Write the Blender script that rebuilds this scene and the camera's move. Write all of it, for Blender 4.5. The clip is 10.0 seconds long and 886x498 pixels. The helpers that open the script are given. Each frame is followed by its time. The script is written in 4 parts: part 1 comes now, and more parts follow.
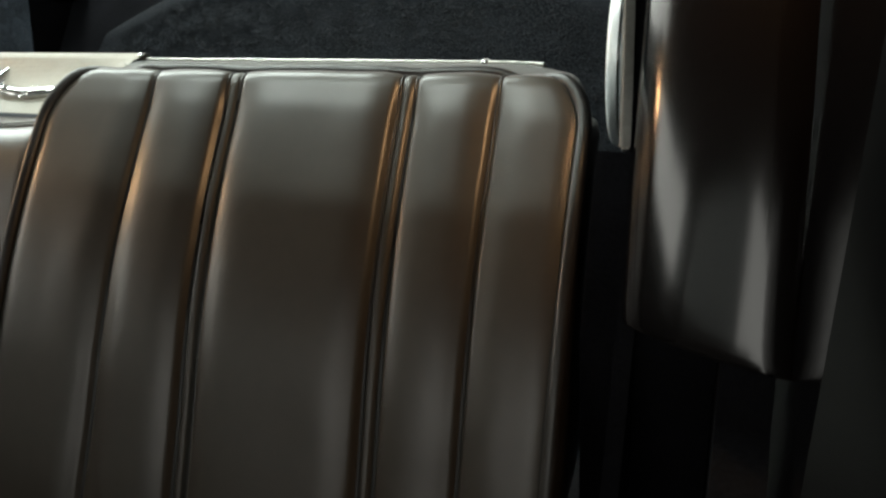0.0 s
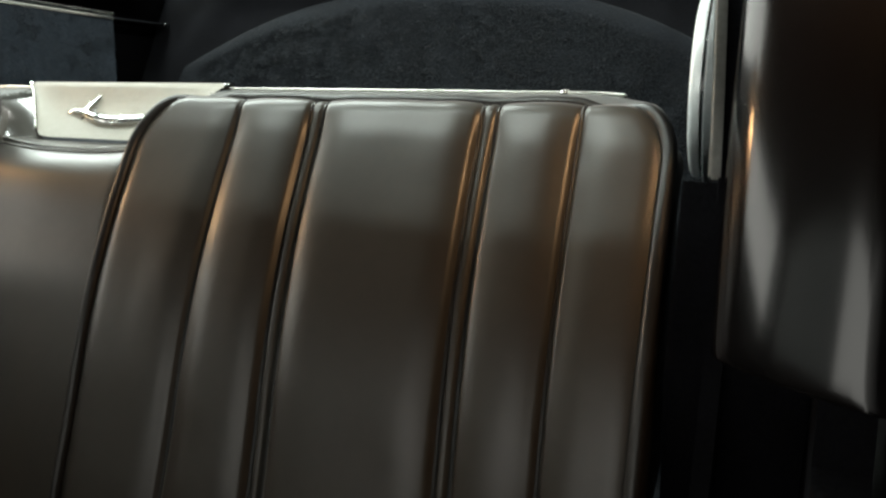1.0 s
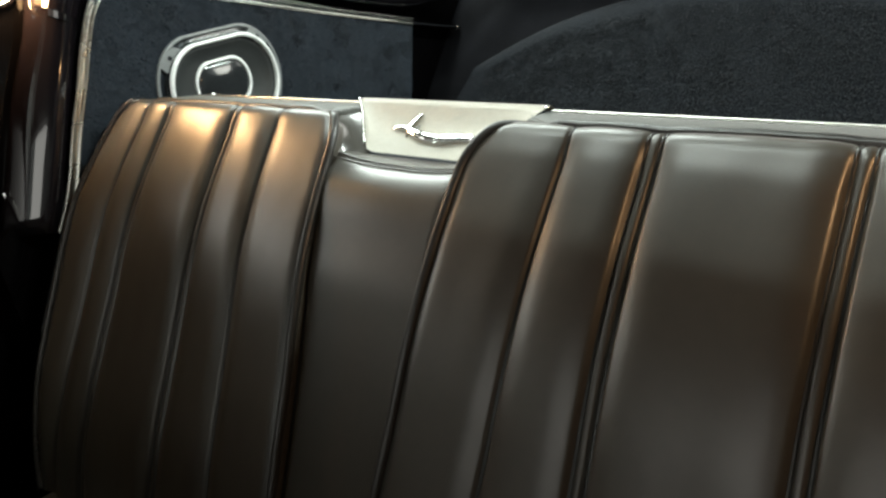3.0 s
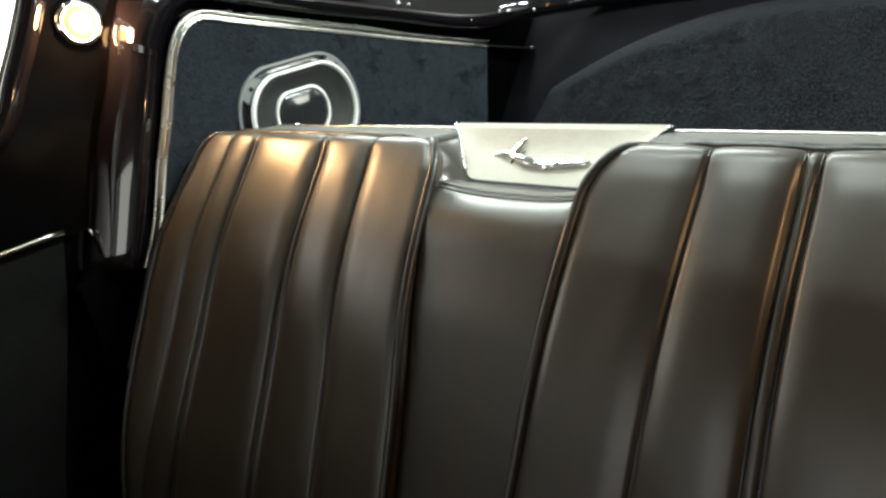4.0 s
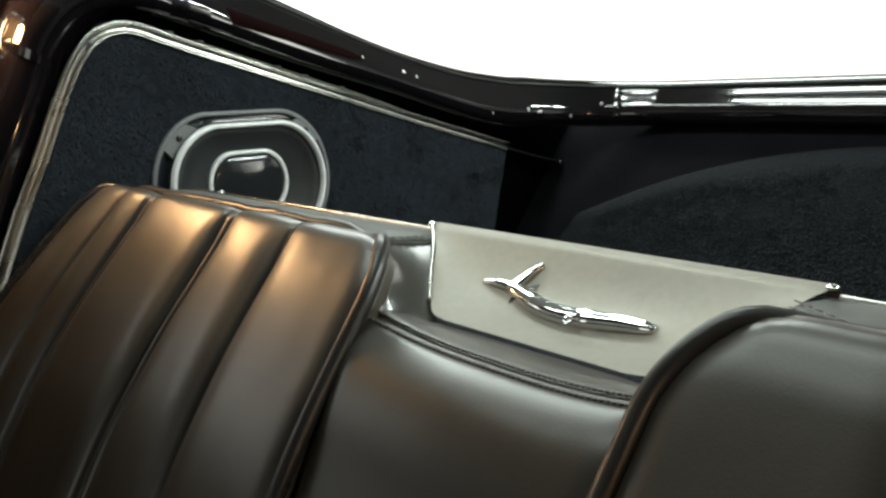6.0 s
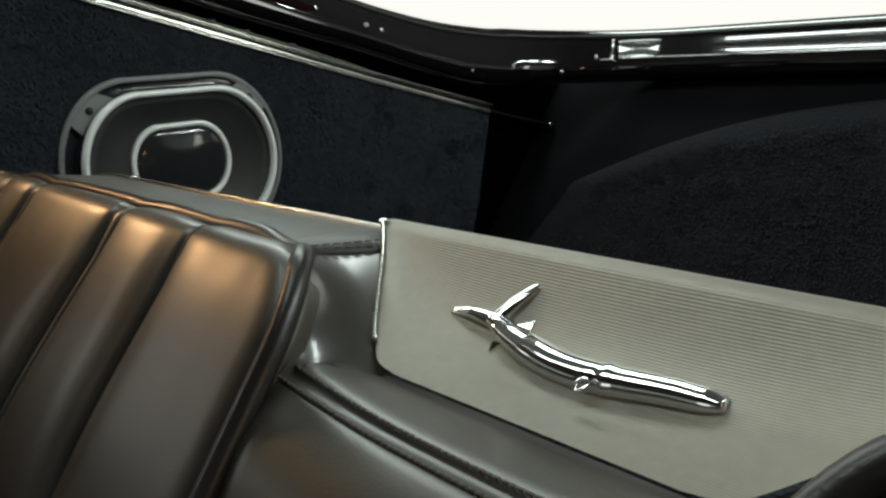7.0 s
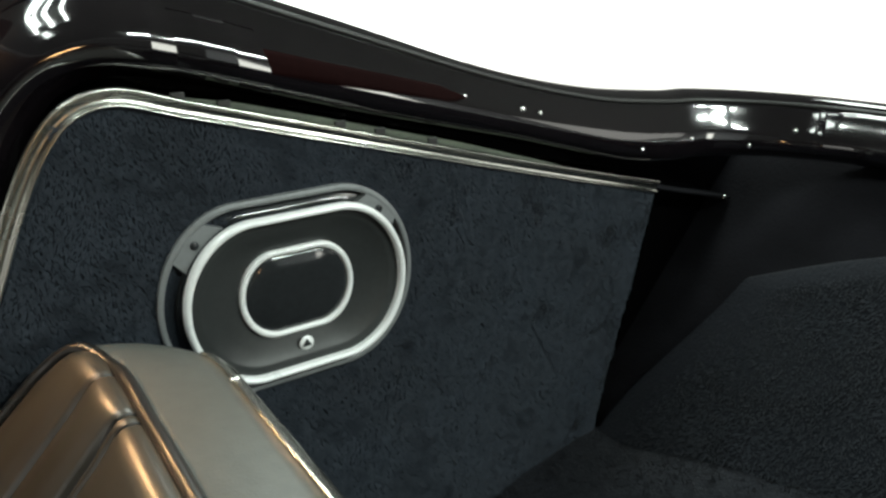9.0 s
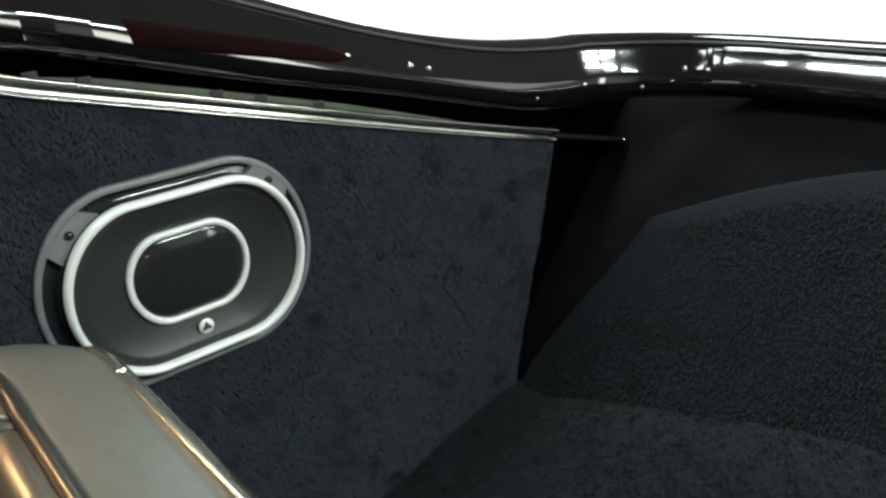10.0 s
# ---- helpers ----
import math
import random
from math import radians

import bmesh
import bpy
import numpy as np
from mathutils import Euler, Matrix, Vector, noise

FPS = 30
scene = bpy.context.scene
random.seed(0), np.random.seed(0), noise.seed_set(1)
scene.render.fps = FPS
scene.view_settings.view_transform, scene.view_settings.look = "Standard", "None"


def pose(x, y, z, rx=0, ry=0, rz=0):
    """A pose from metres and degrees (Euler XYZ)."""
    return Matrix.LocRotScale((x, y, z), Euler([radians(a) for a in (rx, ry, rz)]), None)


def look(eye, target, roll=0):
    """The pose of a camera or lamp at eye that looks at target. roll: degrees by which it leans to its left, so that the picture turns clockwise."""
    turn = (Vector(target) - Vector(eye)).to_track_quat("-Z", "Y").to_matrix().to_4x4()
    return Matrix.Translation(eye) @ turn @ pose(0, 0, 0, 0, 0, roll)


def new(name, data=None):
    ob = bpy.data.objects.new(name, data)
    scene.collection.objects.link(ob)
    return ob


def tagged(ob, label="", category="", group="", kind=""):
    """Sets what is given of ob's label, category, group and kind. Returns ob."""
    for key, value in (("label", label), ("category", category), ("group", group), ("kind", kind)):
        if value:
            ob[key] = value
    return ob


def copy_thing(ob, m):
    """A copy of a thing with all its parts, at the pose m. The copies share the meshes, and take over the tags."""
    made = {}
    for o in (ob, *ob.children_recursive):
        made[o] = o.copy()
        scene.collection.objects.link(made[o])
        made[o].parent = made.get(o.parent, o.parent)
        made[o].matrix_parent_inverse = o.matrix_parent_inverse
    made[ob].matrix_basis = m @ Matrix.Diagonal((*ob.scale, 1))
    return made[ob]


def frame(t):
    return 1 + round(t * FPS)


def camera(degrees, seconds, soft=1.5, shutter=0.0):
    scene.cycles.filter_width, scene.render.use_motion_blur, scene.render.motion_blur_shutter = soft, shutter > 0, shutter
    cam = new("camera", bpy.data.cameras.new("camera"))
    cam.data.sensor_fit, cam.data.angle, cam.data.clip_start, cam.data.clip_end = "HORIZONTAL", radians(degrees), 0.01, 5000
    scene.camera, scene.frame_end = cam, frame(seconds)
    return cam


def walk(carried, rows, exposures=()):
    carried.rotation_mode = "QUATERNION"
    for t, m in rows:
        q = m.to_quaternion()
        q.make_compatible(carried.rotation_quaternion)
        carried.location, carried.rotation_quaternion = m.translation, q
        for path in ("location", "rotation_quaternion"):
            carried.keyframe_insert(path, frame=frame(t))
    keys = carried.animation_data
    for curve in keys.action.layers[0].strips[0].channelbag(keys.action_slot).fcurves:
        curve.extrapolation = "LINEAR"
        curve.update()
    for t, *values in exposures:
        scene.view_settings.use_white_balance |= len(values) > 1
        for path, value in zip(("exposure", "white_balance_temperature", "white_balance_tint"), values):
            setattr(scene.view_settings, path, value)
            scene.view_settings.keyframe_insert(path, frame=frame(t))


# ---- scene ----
cam = camera(59.6, 10.0, soft=2.6)
PATH = [
    (0, (0.735, -0.656, 0.964), (0.068, 0.999, 0.061), -4.9),
    (0.5, (0.733, -0.670, 0.974), (-0.025, 0.970, 0.114), -4.9),
    (1, (0.718, -0.664, 0.961), (-0.089, 0.976, 0.148), -5.5),
    (1.5, (0.717, -0.674, 0.971), (-0.153, 0.922, 0.137), -6.0),
    (2, (0.695, -0.672, 0.977), (-0.367, 0.804, 0.144), -6.7),
    (2.5, (0.671, -0.670, 0.997), (-0.568, 0.678, 0.192), -8.0),
    (3.8, (0.574, -0.675, 1.005), (-0.815, 0.566, 0.280), -11.3),
    (4, (0.557, -0.676, 1.004), (-0.864, 0.546, 0.308), -12.0),
    (4.5, (0.513, -0.668, 0.978), (-1.049, 0.443, 0.406), -14.1),
    (5, (0.403, -0.608, 0.954), (-1.183, 0.515, 0.481), -6.0),
    (5.5, (0.355, -0.539, 0.947), (-1.161, 0.7, 0.541), -1.0),
    (5.7, (0.335, -0.474, 0.923), (-1.145, 0.815, 0.54), -1.6),
    (6.8, (0.205, -0.284, 0.896), (-1.23, 1.017, 0.4), -2.9),
    (7, (0.187, -0.265, 0.895), (-1.245, 1.039, 0.395), -3.5),
    (7.5, (0.153, -0.223, 0.929), (-1.281, 1.071, 0.412), -3.0),
    (8.1, (0.092, -0.215, 1.002), (-1.49, 0.858, 0.416), -2.4),
    (8.5, (0.063, -0.179, 1.046), (-1.539, 0.812, 0.374), -1.9),
    (8.7, (0.027, -0.172, 1.067), (-1.553, 0.836, 0.369), -1.0),
    (9, (-0.008, -0.147, 1.093), (-1.569, 0.888, 0.392), -0.8),
    (9.5, (-0.026, -0.143, 1.104), (-1.573, 0.908, 0.396), -1.0),
    (10, (-0.003, -0.117, 1.078), (-1.429, 1.048, 0.297), -4.1),
]
EXPOSURES = [(0, 0.70), (2.6, 0.85), (4.0, 1.15), (5.1, 1.05), (5.6, 0.65), (6.8, -0.6), (7.6, -0.6), (8.0, -0.3), (8.6, 0.2), (10, 0.38)]
walk(cam, [(t, look(eye, target, roll)) for t, eye, target, roll in PATH], EXPOSURES)

# ---- light: a bright showroom outside the glass, two warm courtesy lamps inside ----
world = bpy.data.worlds.new("showroom")
scene.world = world
world.use_nodes = True
wn = world.node_tree.nodes
wn["Background"].inputs[0].default_value = (1.0, 1.0, 0.93, 1)
wn["Background"].inputs[1].default_value = 1.5
LAMP_POWER = 3.5

# rows of tube lamps on the showroom ceiling, over and behind the open back of the car
for x, y, wide, far, watts in ((-4.5, 1.5, 1.1, 0.7, 40), (-3.0, 1.5, 1.1, 0.7, 40), (-1.5, 1.5, 1.1, 0.7, 40), (2.8, 1.2, 0.08, 0.8, 64), (2.8, 2.35, 0.08, 0.8, 64), (2.8, 3.5, 0.08, 0.8, 64), (-2.15, -1.02, 0.6, 0.12, 4.0), (-1.0, -1.02, 0.8, 0.12, 5.0), (0.4, -1.02, 0.8, 0.12, 4.0), (-0.95, -0.58, 1.6, 0.05, 11.0), (-0.95, -0.84, 1.6, 0.05, 11.0), (-0.95, -1.10, 1.6, 0.05, 11.0)):
    tubes = bpy.data.lights.new("ceiling_tubes", "AREA")
    tubes.shape, tubes.size, tubes.size_y = "RECTANGLE", wide, far
    tubes.energy, tubes.color = watts * 1.3, (0.88, 1.0, 0.93)
    holder = new("ceiling_tubes", tubes)
    holder.matrix_world = pose(x, y, 3.34)

# unseen area lamp added front left, for the bright streak on the rear rail
streak_lamp = bpy.data.lights.new("rail_streak_lamp", "AREA")
streak_lamp.shape, streak_lamp.size, streak_lamp.size_y = "RECTANGLE", 2.2, 0.35
streak_lamp.energy, streak_lamp.color = 42, (0.9, 1.0, 0.96)
new("rail_streak_lamp", streak_lamp).matrix_world = pose(-2.5, -3.6, 2.2, 90, 0, 180)


# ---- materials ----
def material(name, colour, rough, metal=0.0, spread=0.25, scale=30.0, bump=0.0, bump_scale=400.0, coat=0.0, coat_rough=0.03, sheen=0.0, stretch=(1, 1, 1), rough_spread=0.08, ior=1.5):
    """A surface whose colour and gloss vary at two scales, with a fine relief."""
    m = bpy.data.materials.new(name)
    m.use_nodes = True
    nodes, links = m.node_tree.nodes, m.node_tree.links
    p = nodes["Principled BSDF"]
    at = nodes.new("ShaderNodeTexCoord")
    grid = nodes.new("ShaderNodeMapping")
    grid.inputs["Scale"].default_value = stretch
    links.new(at.outputs["Object"], grid.inputs[0])
    big, small = nodes.new("ShaderNodeTexNoise"), nodes.new("ShaderNodeTexNoise")
    big.inputs["Scale"].default_value, small.inputs["Scale"].default_value = scale * 0.25, scale * 6
    big.inputs["Detail"].default_value, small.inputs["Detail"].default_value = 3, 4
    for n in (big, small):
        links.new(grid.outputs[0], n.inputs["Vector"])
    mix = nodes.new("ShaderNodeMath")
    mix.operation = "ADD"
    links.new(big.outputs["Fac"], mix.inputs[0]), links.new(small.outputs["Fac"], mix.inputs[1])
    ramp = nodes.new("ShaderNodeMapRange")
    ramp.inputs["From Min"].default_value, ramp.inputs["From Max"].default_value = 0.6, 1.4
    ramp.inputs["To Min"].default_value, ramp.inputs["To Max"].default_value = 1 - spread, 1 + spread
    links.new(mix.outputs[0], ramp.inputs["Value"])
    tint = nodes.new("ShaderNodeMix")
    tint.data_type, tint.blend_type = "RGBA", "MULTIPLY"
    tint.inputs["Factor"].default_value = 1
    tint.inputs["A"].default_value = (*colour, 1)
    links.new(ramp.outputs[0], tint.inputs["B"])
    links.new(tint.outputs["Result"], p.inputs["Base Color"])
    gloss = nodes.new("ShaderNodeMapRange")
    gloss.inputs["From Min"].default_value, gloss.inputs["From Max"].default_value = 0.3, 0.7
    gloss.inputs["To Min"].default_value, gloss.inputs["To Max"].default_value = max(0.01, rough - rough_spread), min(1, rough + rough_spread)
    links.new(big.outputs["Fac"], gloss.inputs["Value"])
    links.new(gloss.outputs[0], p.inputs["Roughness"])
    p.inputs["Metallic"].default_value = metal
    p.inputs["IOR"].default_value = ior
    p.inputs["Coat Weight"].default_value = coat
    p.inputs["Coat Roughness"].default_value = coat_rough
    p.inputs["Sheen Weight"].default_value = sheen
    p.inputs["Sheen Roughness"].default_value = 0.4
    if bump:
        fine = nodes.new("ShaderNodeTexNoise")
        fine.inputs["Scale"].default_value, fine.inputs["Detail"].default_value = bump_scale, 4
        links.new(grid.outputs[0], fine.inputs["Vector"])
        relief = nodes.new("ShaderNodeBump")
        relief.inputs["Strength"].default_value, relief.inputs["Distance"].default_value = bump, 0.002
        links.new(fine.outputs["Fac"], relief.inputs["Height"])
        links.new(relief.outputs[0], p.inputs["Normal"])
    return m


VINYL = material("seat_vinyl", (0.034, 0.0275, 0.0195), 0.5, spread=0.16, scale=14, bump=0.12, bump_scale=700, coat=0.85, coat_rough=0.33, ior=1.33)
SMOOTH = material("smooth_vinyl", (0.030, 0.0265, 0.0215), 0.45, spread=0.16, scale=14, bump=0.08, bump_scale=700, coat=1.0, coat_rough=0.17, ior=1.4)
DECK = material("deck_vinyl", (0.058, 0.060, 0.055), 0.5, spread=0.18, scale=14, bump=0.15, bump_scale=600)
PIPING = material("piping_vinyl", (0.0169, 0.01495, 0.01365), 0.32, spread=0.2, scale=30, bump=0.1, bump_scale=500)
THREAD = material("dark_thread", (0.08, 0.072, 0.062), 0.6, spread=0.2)
THREAD_PALE = material("grey_thread", (0.11, 0.10, 0.09), 0.6, spread=0.2)
# Real lining felt; its black also stands for shade on the right panel.
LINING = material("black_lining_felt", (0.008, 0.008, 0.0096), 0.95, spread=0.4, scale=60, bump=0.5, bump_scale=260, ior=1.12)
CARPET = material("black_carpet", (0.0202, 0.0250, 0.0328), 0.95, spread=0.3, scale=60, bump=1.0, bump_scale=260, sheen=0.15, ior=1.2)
# The same carpet, darkened in colour for the shade at the rear.
CARPET_SHADED = material("shaded_black_carpet", (0.0110, 0.0124, 0.0158), 0.95, spread=0.25, scale=60, bump=1.0, bump_scale=260, sheen=0.1, ior=1.2)
PILLAR = material("satin_black_paint", (0.0013, 0.0012, 0.0014), 0.12, spread=0.25, scale=8, rough_spread=0.05, ior=1.28)
PAINT = material("black_gloss_paint", (0.005, 0.0038, 0.0048), 0.07, spread=0.2, scale=6, coat=0.75, rough_spread=0.03)
SOFT_PAINT = material("soft_black_paint", (0.004, 0.0034, 0.0036), 0.16, spread=0.3, scale=8, rough_spread=0.04, ior=1.55)
RUBBER = material("black_rubber_seal", (0.012, 0.012, 0.012), 0.45, spread=0.2, scale=20)
CHROME = material("chrome", (0.86, 0.87, 0.87), 0.07, metal=1.0, spread=0.04, scale=20, rough_spread=0.04)
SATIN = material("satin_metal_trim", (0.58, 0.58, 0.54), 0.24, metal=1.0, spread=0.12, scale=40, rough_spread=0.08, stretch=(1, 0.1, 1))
SATIN_SHADED = material("shaded_metal_trim", (0.16, 0.16, 0.15), 0.4, metal=0.8, spread=0.2, scale=40)
STEEL = material("brushed_aluminium", (0.62, 0.62, 0.58), 0.3, metal=1.0, spread=0.12, scale=60, stretch=(0.05, 1, 1), bump=0.05)
PLASTIC = material("speaker_plastic", (0.18, 0.19, 0.195), 0.4, spread=0.15, scale=40, bump=0.05)
CONE = material("speaker_cone", (0.028, 0.031, 0.031), 0.42, spread=0.2, scale=30, bump=0.05)
DOME = material("speaker_dome", (0.020, 0.022, 0.024), 0.14, spread=0.2, scale=30, rough_spread=0.04)
SILVER = material("speaker_ring_silver", (0.93, 0.95, 0.95), 0.3, metal=0.1, spread=0.05, scale=40)
DOOR = material("door_vinyl", (0.0042, 0.0046, 0.0046), 0.5, spread=0.35, scale=25, bump=0.3, bump_scale=300, stretch=(1, 0.3, 1), ior=1.22)
LINER = material("headliner_cloth", (0.06, 0.056, 0.055), 0.9, spread=0.25, scale=40, bump=0.4)
SCREW = material("screw_steel", (0.7, 0.7, 0.68), 0.25, metal=1.0, spread=0.1)


def weave_material():
    """Pale woven metal cloth: a fine raised lattice, warm grey."""
    m = material("woven_metal_cloth", (0.238, 0.220, 0.186), 0.40, metal=0.4, spread=0.1, scale=30)
    nodes, links = m.node_tree.nodes, m.node_tree.links
    p = nodes["Principled BSDF"]
    at = nodes["Texture Coordinate"]
    waves = []
    for turn, fine in ((90.0, 290.0), (4.0, 370.0)):
        g = nodes.new("ShaderNodeMapping")
        g.inputs["Rotation"].default_value = (0, 0, radians(turn))
        links.new(at.outputs["Object"], g.inputs[0])
        w = nodes.new("ShaderNodeTexWave")
        w.inputs["Scale"].default_value = fine
        links.new(g.outputs[0], w.inputs["Vector"])
        waves.append(w)
    top = nodes.new("ShaderNodeMath")
    top.operation = "MULTIPLY_ADD"
    top.inputs[1].default_value = 0.45
    links.new(waves[1].outputs["Fac"], top.inputs[0]), links.new(waves[0].outputs["Fac"], top.inputs[2])
    relief = nodes.new("ShaderNodeBump")
    relief.inputs["Strength"].default_value, relief.inputs["Distance"].default_value = 0.4, 0.0004
    links.new(top.outputs[0], relief.inputs["Height"])
    links.new(relief.outputs[0], p.inputs["Normal"])
    old = nodes["Mix"]
    dip = nodes.new("ShaderNodeMix")
    dip.data_type, dip.blend_type = "RGBA", "MULTIPLY"
    fade = nodes.new("ShaderNodeMapRange")
    fade.inputs["To Min"].default_value, fade.inputs["To Max"].default_value = 0.86, 1.05
    links.new(top.outputs[0], fade.inputs["Value"])
    dip.inputs["Factor"].default_value = 1
    links.new(old.outputs["Result"], dip.inputs["A"]), links.new(fade.outputs[0], dip.inputs["B"])
    links.new(dip.outputs["Result"], p.inputs["Base Color"])
    return m


WEAVE = weave_material()


def lens_glow(name, colour, strength, centre_yz, radius):
    """A lit lens: hottest over the bulb, dimmer and deeper in colour towards the rim."""
    m = bpy.data.materials.new(name)
    m.use_nodes = True
    nodes, links = m.node_tree.nodes, m.node_tree.links
    p = nodes["Principled BSDF"]
    p.inputs["Base Color"].default_value = (0.05, 0.035, 0.02, 1)
    p.inputs["IOR"].default_value = 1.2
    p.inputs["Emission Color"].default_value = (*colour, 1)
    at = nodes.new("ShaderNodeTexCoord")
    off = nodes.new("ShaderNodeVectorMath")
    off.operation = "SUBTRACT"
    off.inputs[1].default_value = (0, *centre_yz)
    links.new(at.outputs["Object"], off.inputs[0])
    flat = nodes.new("ShaderNodeVectorMath")
    flat.operation = "MULTIPLY"
    flat.inputs[1].default_value = (0, 1, 1)
    links.new(off.outputs[0], flat.inputs[0])
    far = nodes.new("ShaderNodeVectorMath")
    far.operation = "LENGTH"
    links.new(flat.outputs[0], far.inputs[0])
    fall = nodes.new("ShaderNodeMapRange")
    fall.interpolation_type = "SMOOTHSTEP"
    fall.inputs["From Min"].default_value, fall.inputs["From Max"].default_value = radius * 0.3, radius
    fall.inputs["To Min"].default_value, fall.inputs["To Max"].default_value = strength, strength * 0.15
    links.new(far.outputs["Value"], fall.inputs["Value"])
    links.new(fall.outputs[0], p.inputs["Emission Strength"])
    return m


BULB = lens_glow("warm_lamp_glass", (1.0, 0.62, 0.32), 2.2, (-0.186, 1.018), 0.0245)


# ---- builders ----
def part(name, bm, mat, parent=None, label="", smooth=True):
    """Link a bmesh as one mesh object, under a thing or part if one is given."""
    bmesh.ops.recalc_face_normals(bm, faces=bm.faces[:])
    me = bpy.data.meshes.new(name)
    bm.to_mesh(me)
    bm.free()
    me.materials.append(mat)
    if smooth:
        for f in me.polygons:
            f.use_smooth = True
    ob = new(name, me)
    if parent:
        ob.parent = parent
    if label:
        ob["label"] = label
    return ob


def thing(name, label, category, at=(0, 0, 0), kind="", group=""):
    ob = new(name)
    ob.location = at
    bpy.context.view_layer.update()
    return tagged(ob, label, category, group, kind)


def spline(points, n):
    """A Catmull-Rom curve through the points, n samples evenly along it."""
    p = np.array(points, float)
    p = np.vstack([2 * p[0] - p[1], p, 2 * p[-1] - p[-2]])
    out = []
    for i in range(1, len(p) - 2):
        for t in np.linspace(0, 1, 24, endpoint=False):
            a, b, c, d = p[i - 1], p[i], p[i + 1], p[i + 2]
            out.append(0.5 * (2 * b + (c - a) * t + (2 * a - 5 * b + 4 * c - d) * t ** 2 + (3 * b - a - 3 * c + d) * t ** 3))
    out.append(p[-2])
    out = np.array(out)
    s = np.concatenate([[0], np.cumsum(np.linalg.norm(np.diff(out, axis=0), axis=1))])
    u = np.linspace(0, s[-1], n)
    return np.stack([np.interp(u, s, out[:, k]) for k in range(out.shape[1])], 1)


def sheet(rows, close_u=False, bm=None):
    """A mesh through a grid of points: a list of rows of equal length."""
    bm = bm or bmesh.new()
    vs = [[bm.verts.new(tuple(map(float, q))) for q in r] for r in rows]
    for a, b in zip(vs, vs[1:]):
        n = len(a)
        for i in range(n if close_u else n - 1):
            j = (i + 1) % n
            try:
                bm.faces.new((a[i], a[j], b[j], b[i]))
            except ValueError:
                pass
    return bm, vs


def tube(points, r, sides=8, caps=True, taper=None, bm=None, flat=1.0):
    """A round bar along a line of points; taper gives the radius at each point."""
    p = np.array(points, float)
    tan = np.gradient(p, axis=0)
    tan /= np.linalg.norm(tan, axis=1)[:, None] + 1e-12
    up = np.array([0.0, 0.0, 1.0]) if abs(tan[0][2]) < 0.9 else np.array([1.0, 0, 0])
    rows = []
    for i, (q, t) in enumerate(zip(p, tan)):
        side = np.cross(t, up)
        side /= np.linalg.norm(side) + 1e-12
        up = np.cross(side, t)
        rr = r if taper is None else taper[i]
        rows.append([q + rr * (math.cos(a) * side + math.sin(a) * up * flat) for a in np.linspace(0, 2 * math.pi, sides, endpoint=False)])
    bm, vs = sheet(rows, True, bm)
    if caps:
        bm.faces.new(vs[0]), bm.faces.new(vs[-1])
    return bm


def plate(outline, depth, hole=None):
    """A slab: a flat outline of 3D points (with an optional hole), given thickness along depth (a vector)."""
    bm = bmesh.new()
    edges = []
    for loop in (outline, hole):
        if loop is None:
            continue
        vs = [bm.verts.new(tuple(map(float, q))) for q in loop]
        edges += [bm.edges.new((vs[i], vs[(i + 1) % len(vs)])) for i in range(len(vs))]
    bmesh.ops.triangle_fill(bm, edges=edges, use_beauty=True)
    grown = bmesh.ops.extrude_face_region(bm, geom=bm.faces[:])
    bmesh.ops.translate(bm, vec=depth, verts=[g for g in grown["geom"] if isinstance(g, bmesh.types.BMVert)])
    return bm


def box(x0, x1, y0, y1, z0, z1, bevel=0.0):
    bm = bmesh.new()
    bmesh.ops.create_cube(bm, size=1)
    bmesh.ops.scale(bm, vec=(x1 - x0, y1 - y0, z1 - z0), verts=bm.verts)
    bmesh.ops.translate(bm, vec=((x0 + x1) / 2, (y0 + y1) / 2, (z0 + z1) / 2), verts=bm.verts)
    if bevel:
        bmesh.ops.bevel(bm, geom=bm.edges[:], offset=bevel, segments=3, affect="EDGES", profile=0.6)
    return bm


def side_x(y, s=-1):
    """How far the carpeted side panel stands from the seat's middle at y; the right one is nearer."""
    if s < 0:
        return 0.688 + 0.022 * y
    w = min(1.0, max(0.0, (0.02 - y) / 0.22))
    return 0.652 + 0.022 * max(0.0, y) + 0.024 * w * w * (3 - 2 * w)


# ---- the shell of the car ----
ROOF_BACK, FRONT = -0.25, -1.30
floor = tagged(part("floor", box(-0.86, 0.86, FRONT, 1.0, 0.06, 0.1), CARPET), "black carpeted car floor in front of the back seat", "floor", kind="structure")


def ease(t):
    t = min(1.0, max(0.0, t))
    return t * t * (3 - 2 * t)


def well_z(x, y):
    """The carpeted floor of the well rises to the rear, with a broad hump in the middle."""
    soft = 0.006 * noise.noise(Vector((x * 7, y * 7, 0.3)))
    return 0.352 + 0.088 * ease((y - 0.10) / 0.48) + 0.10 * max(0.0, 1 - (x / 0.64) ** 2) * ease((y - 0.25) / 0.38) + soft


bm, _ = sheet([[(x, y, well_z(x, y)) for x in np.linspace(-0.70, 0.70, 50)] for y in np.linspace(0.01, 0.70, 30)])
tagged(part("floor_well", bm, CARPET_SHADED), "black carpeted floor of the well behind the seat", "floor", kind="structure")
# Unseen stand-in for the front seat backs; its height limits the front light.
tagged(part("wall_front", box(-0.86, 0.86, FRONT - 0.04, FRONT, 0.06, 0.85), LINER, smooth=False), "unseen plain partition added to limit light from the front opening", "wall", kind="structure")

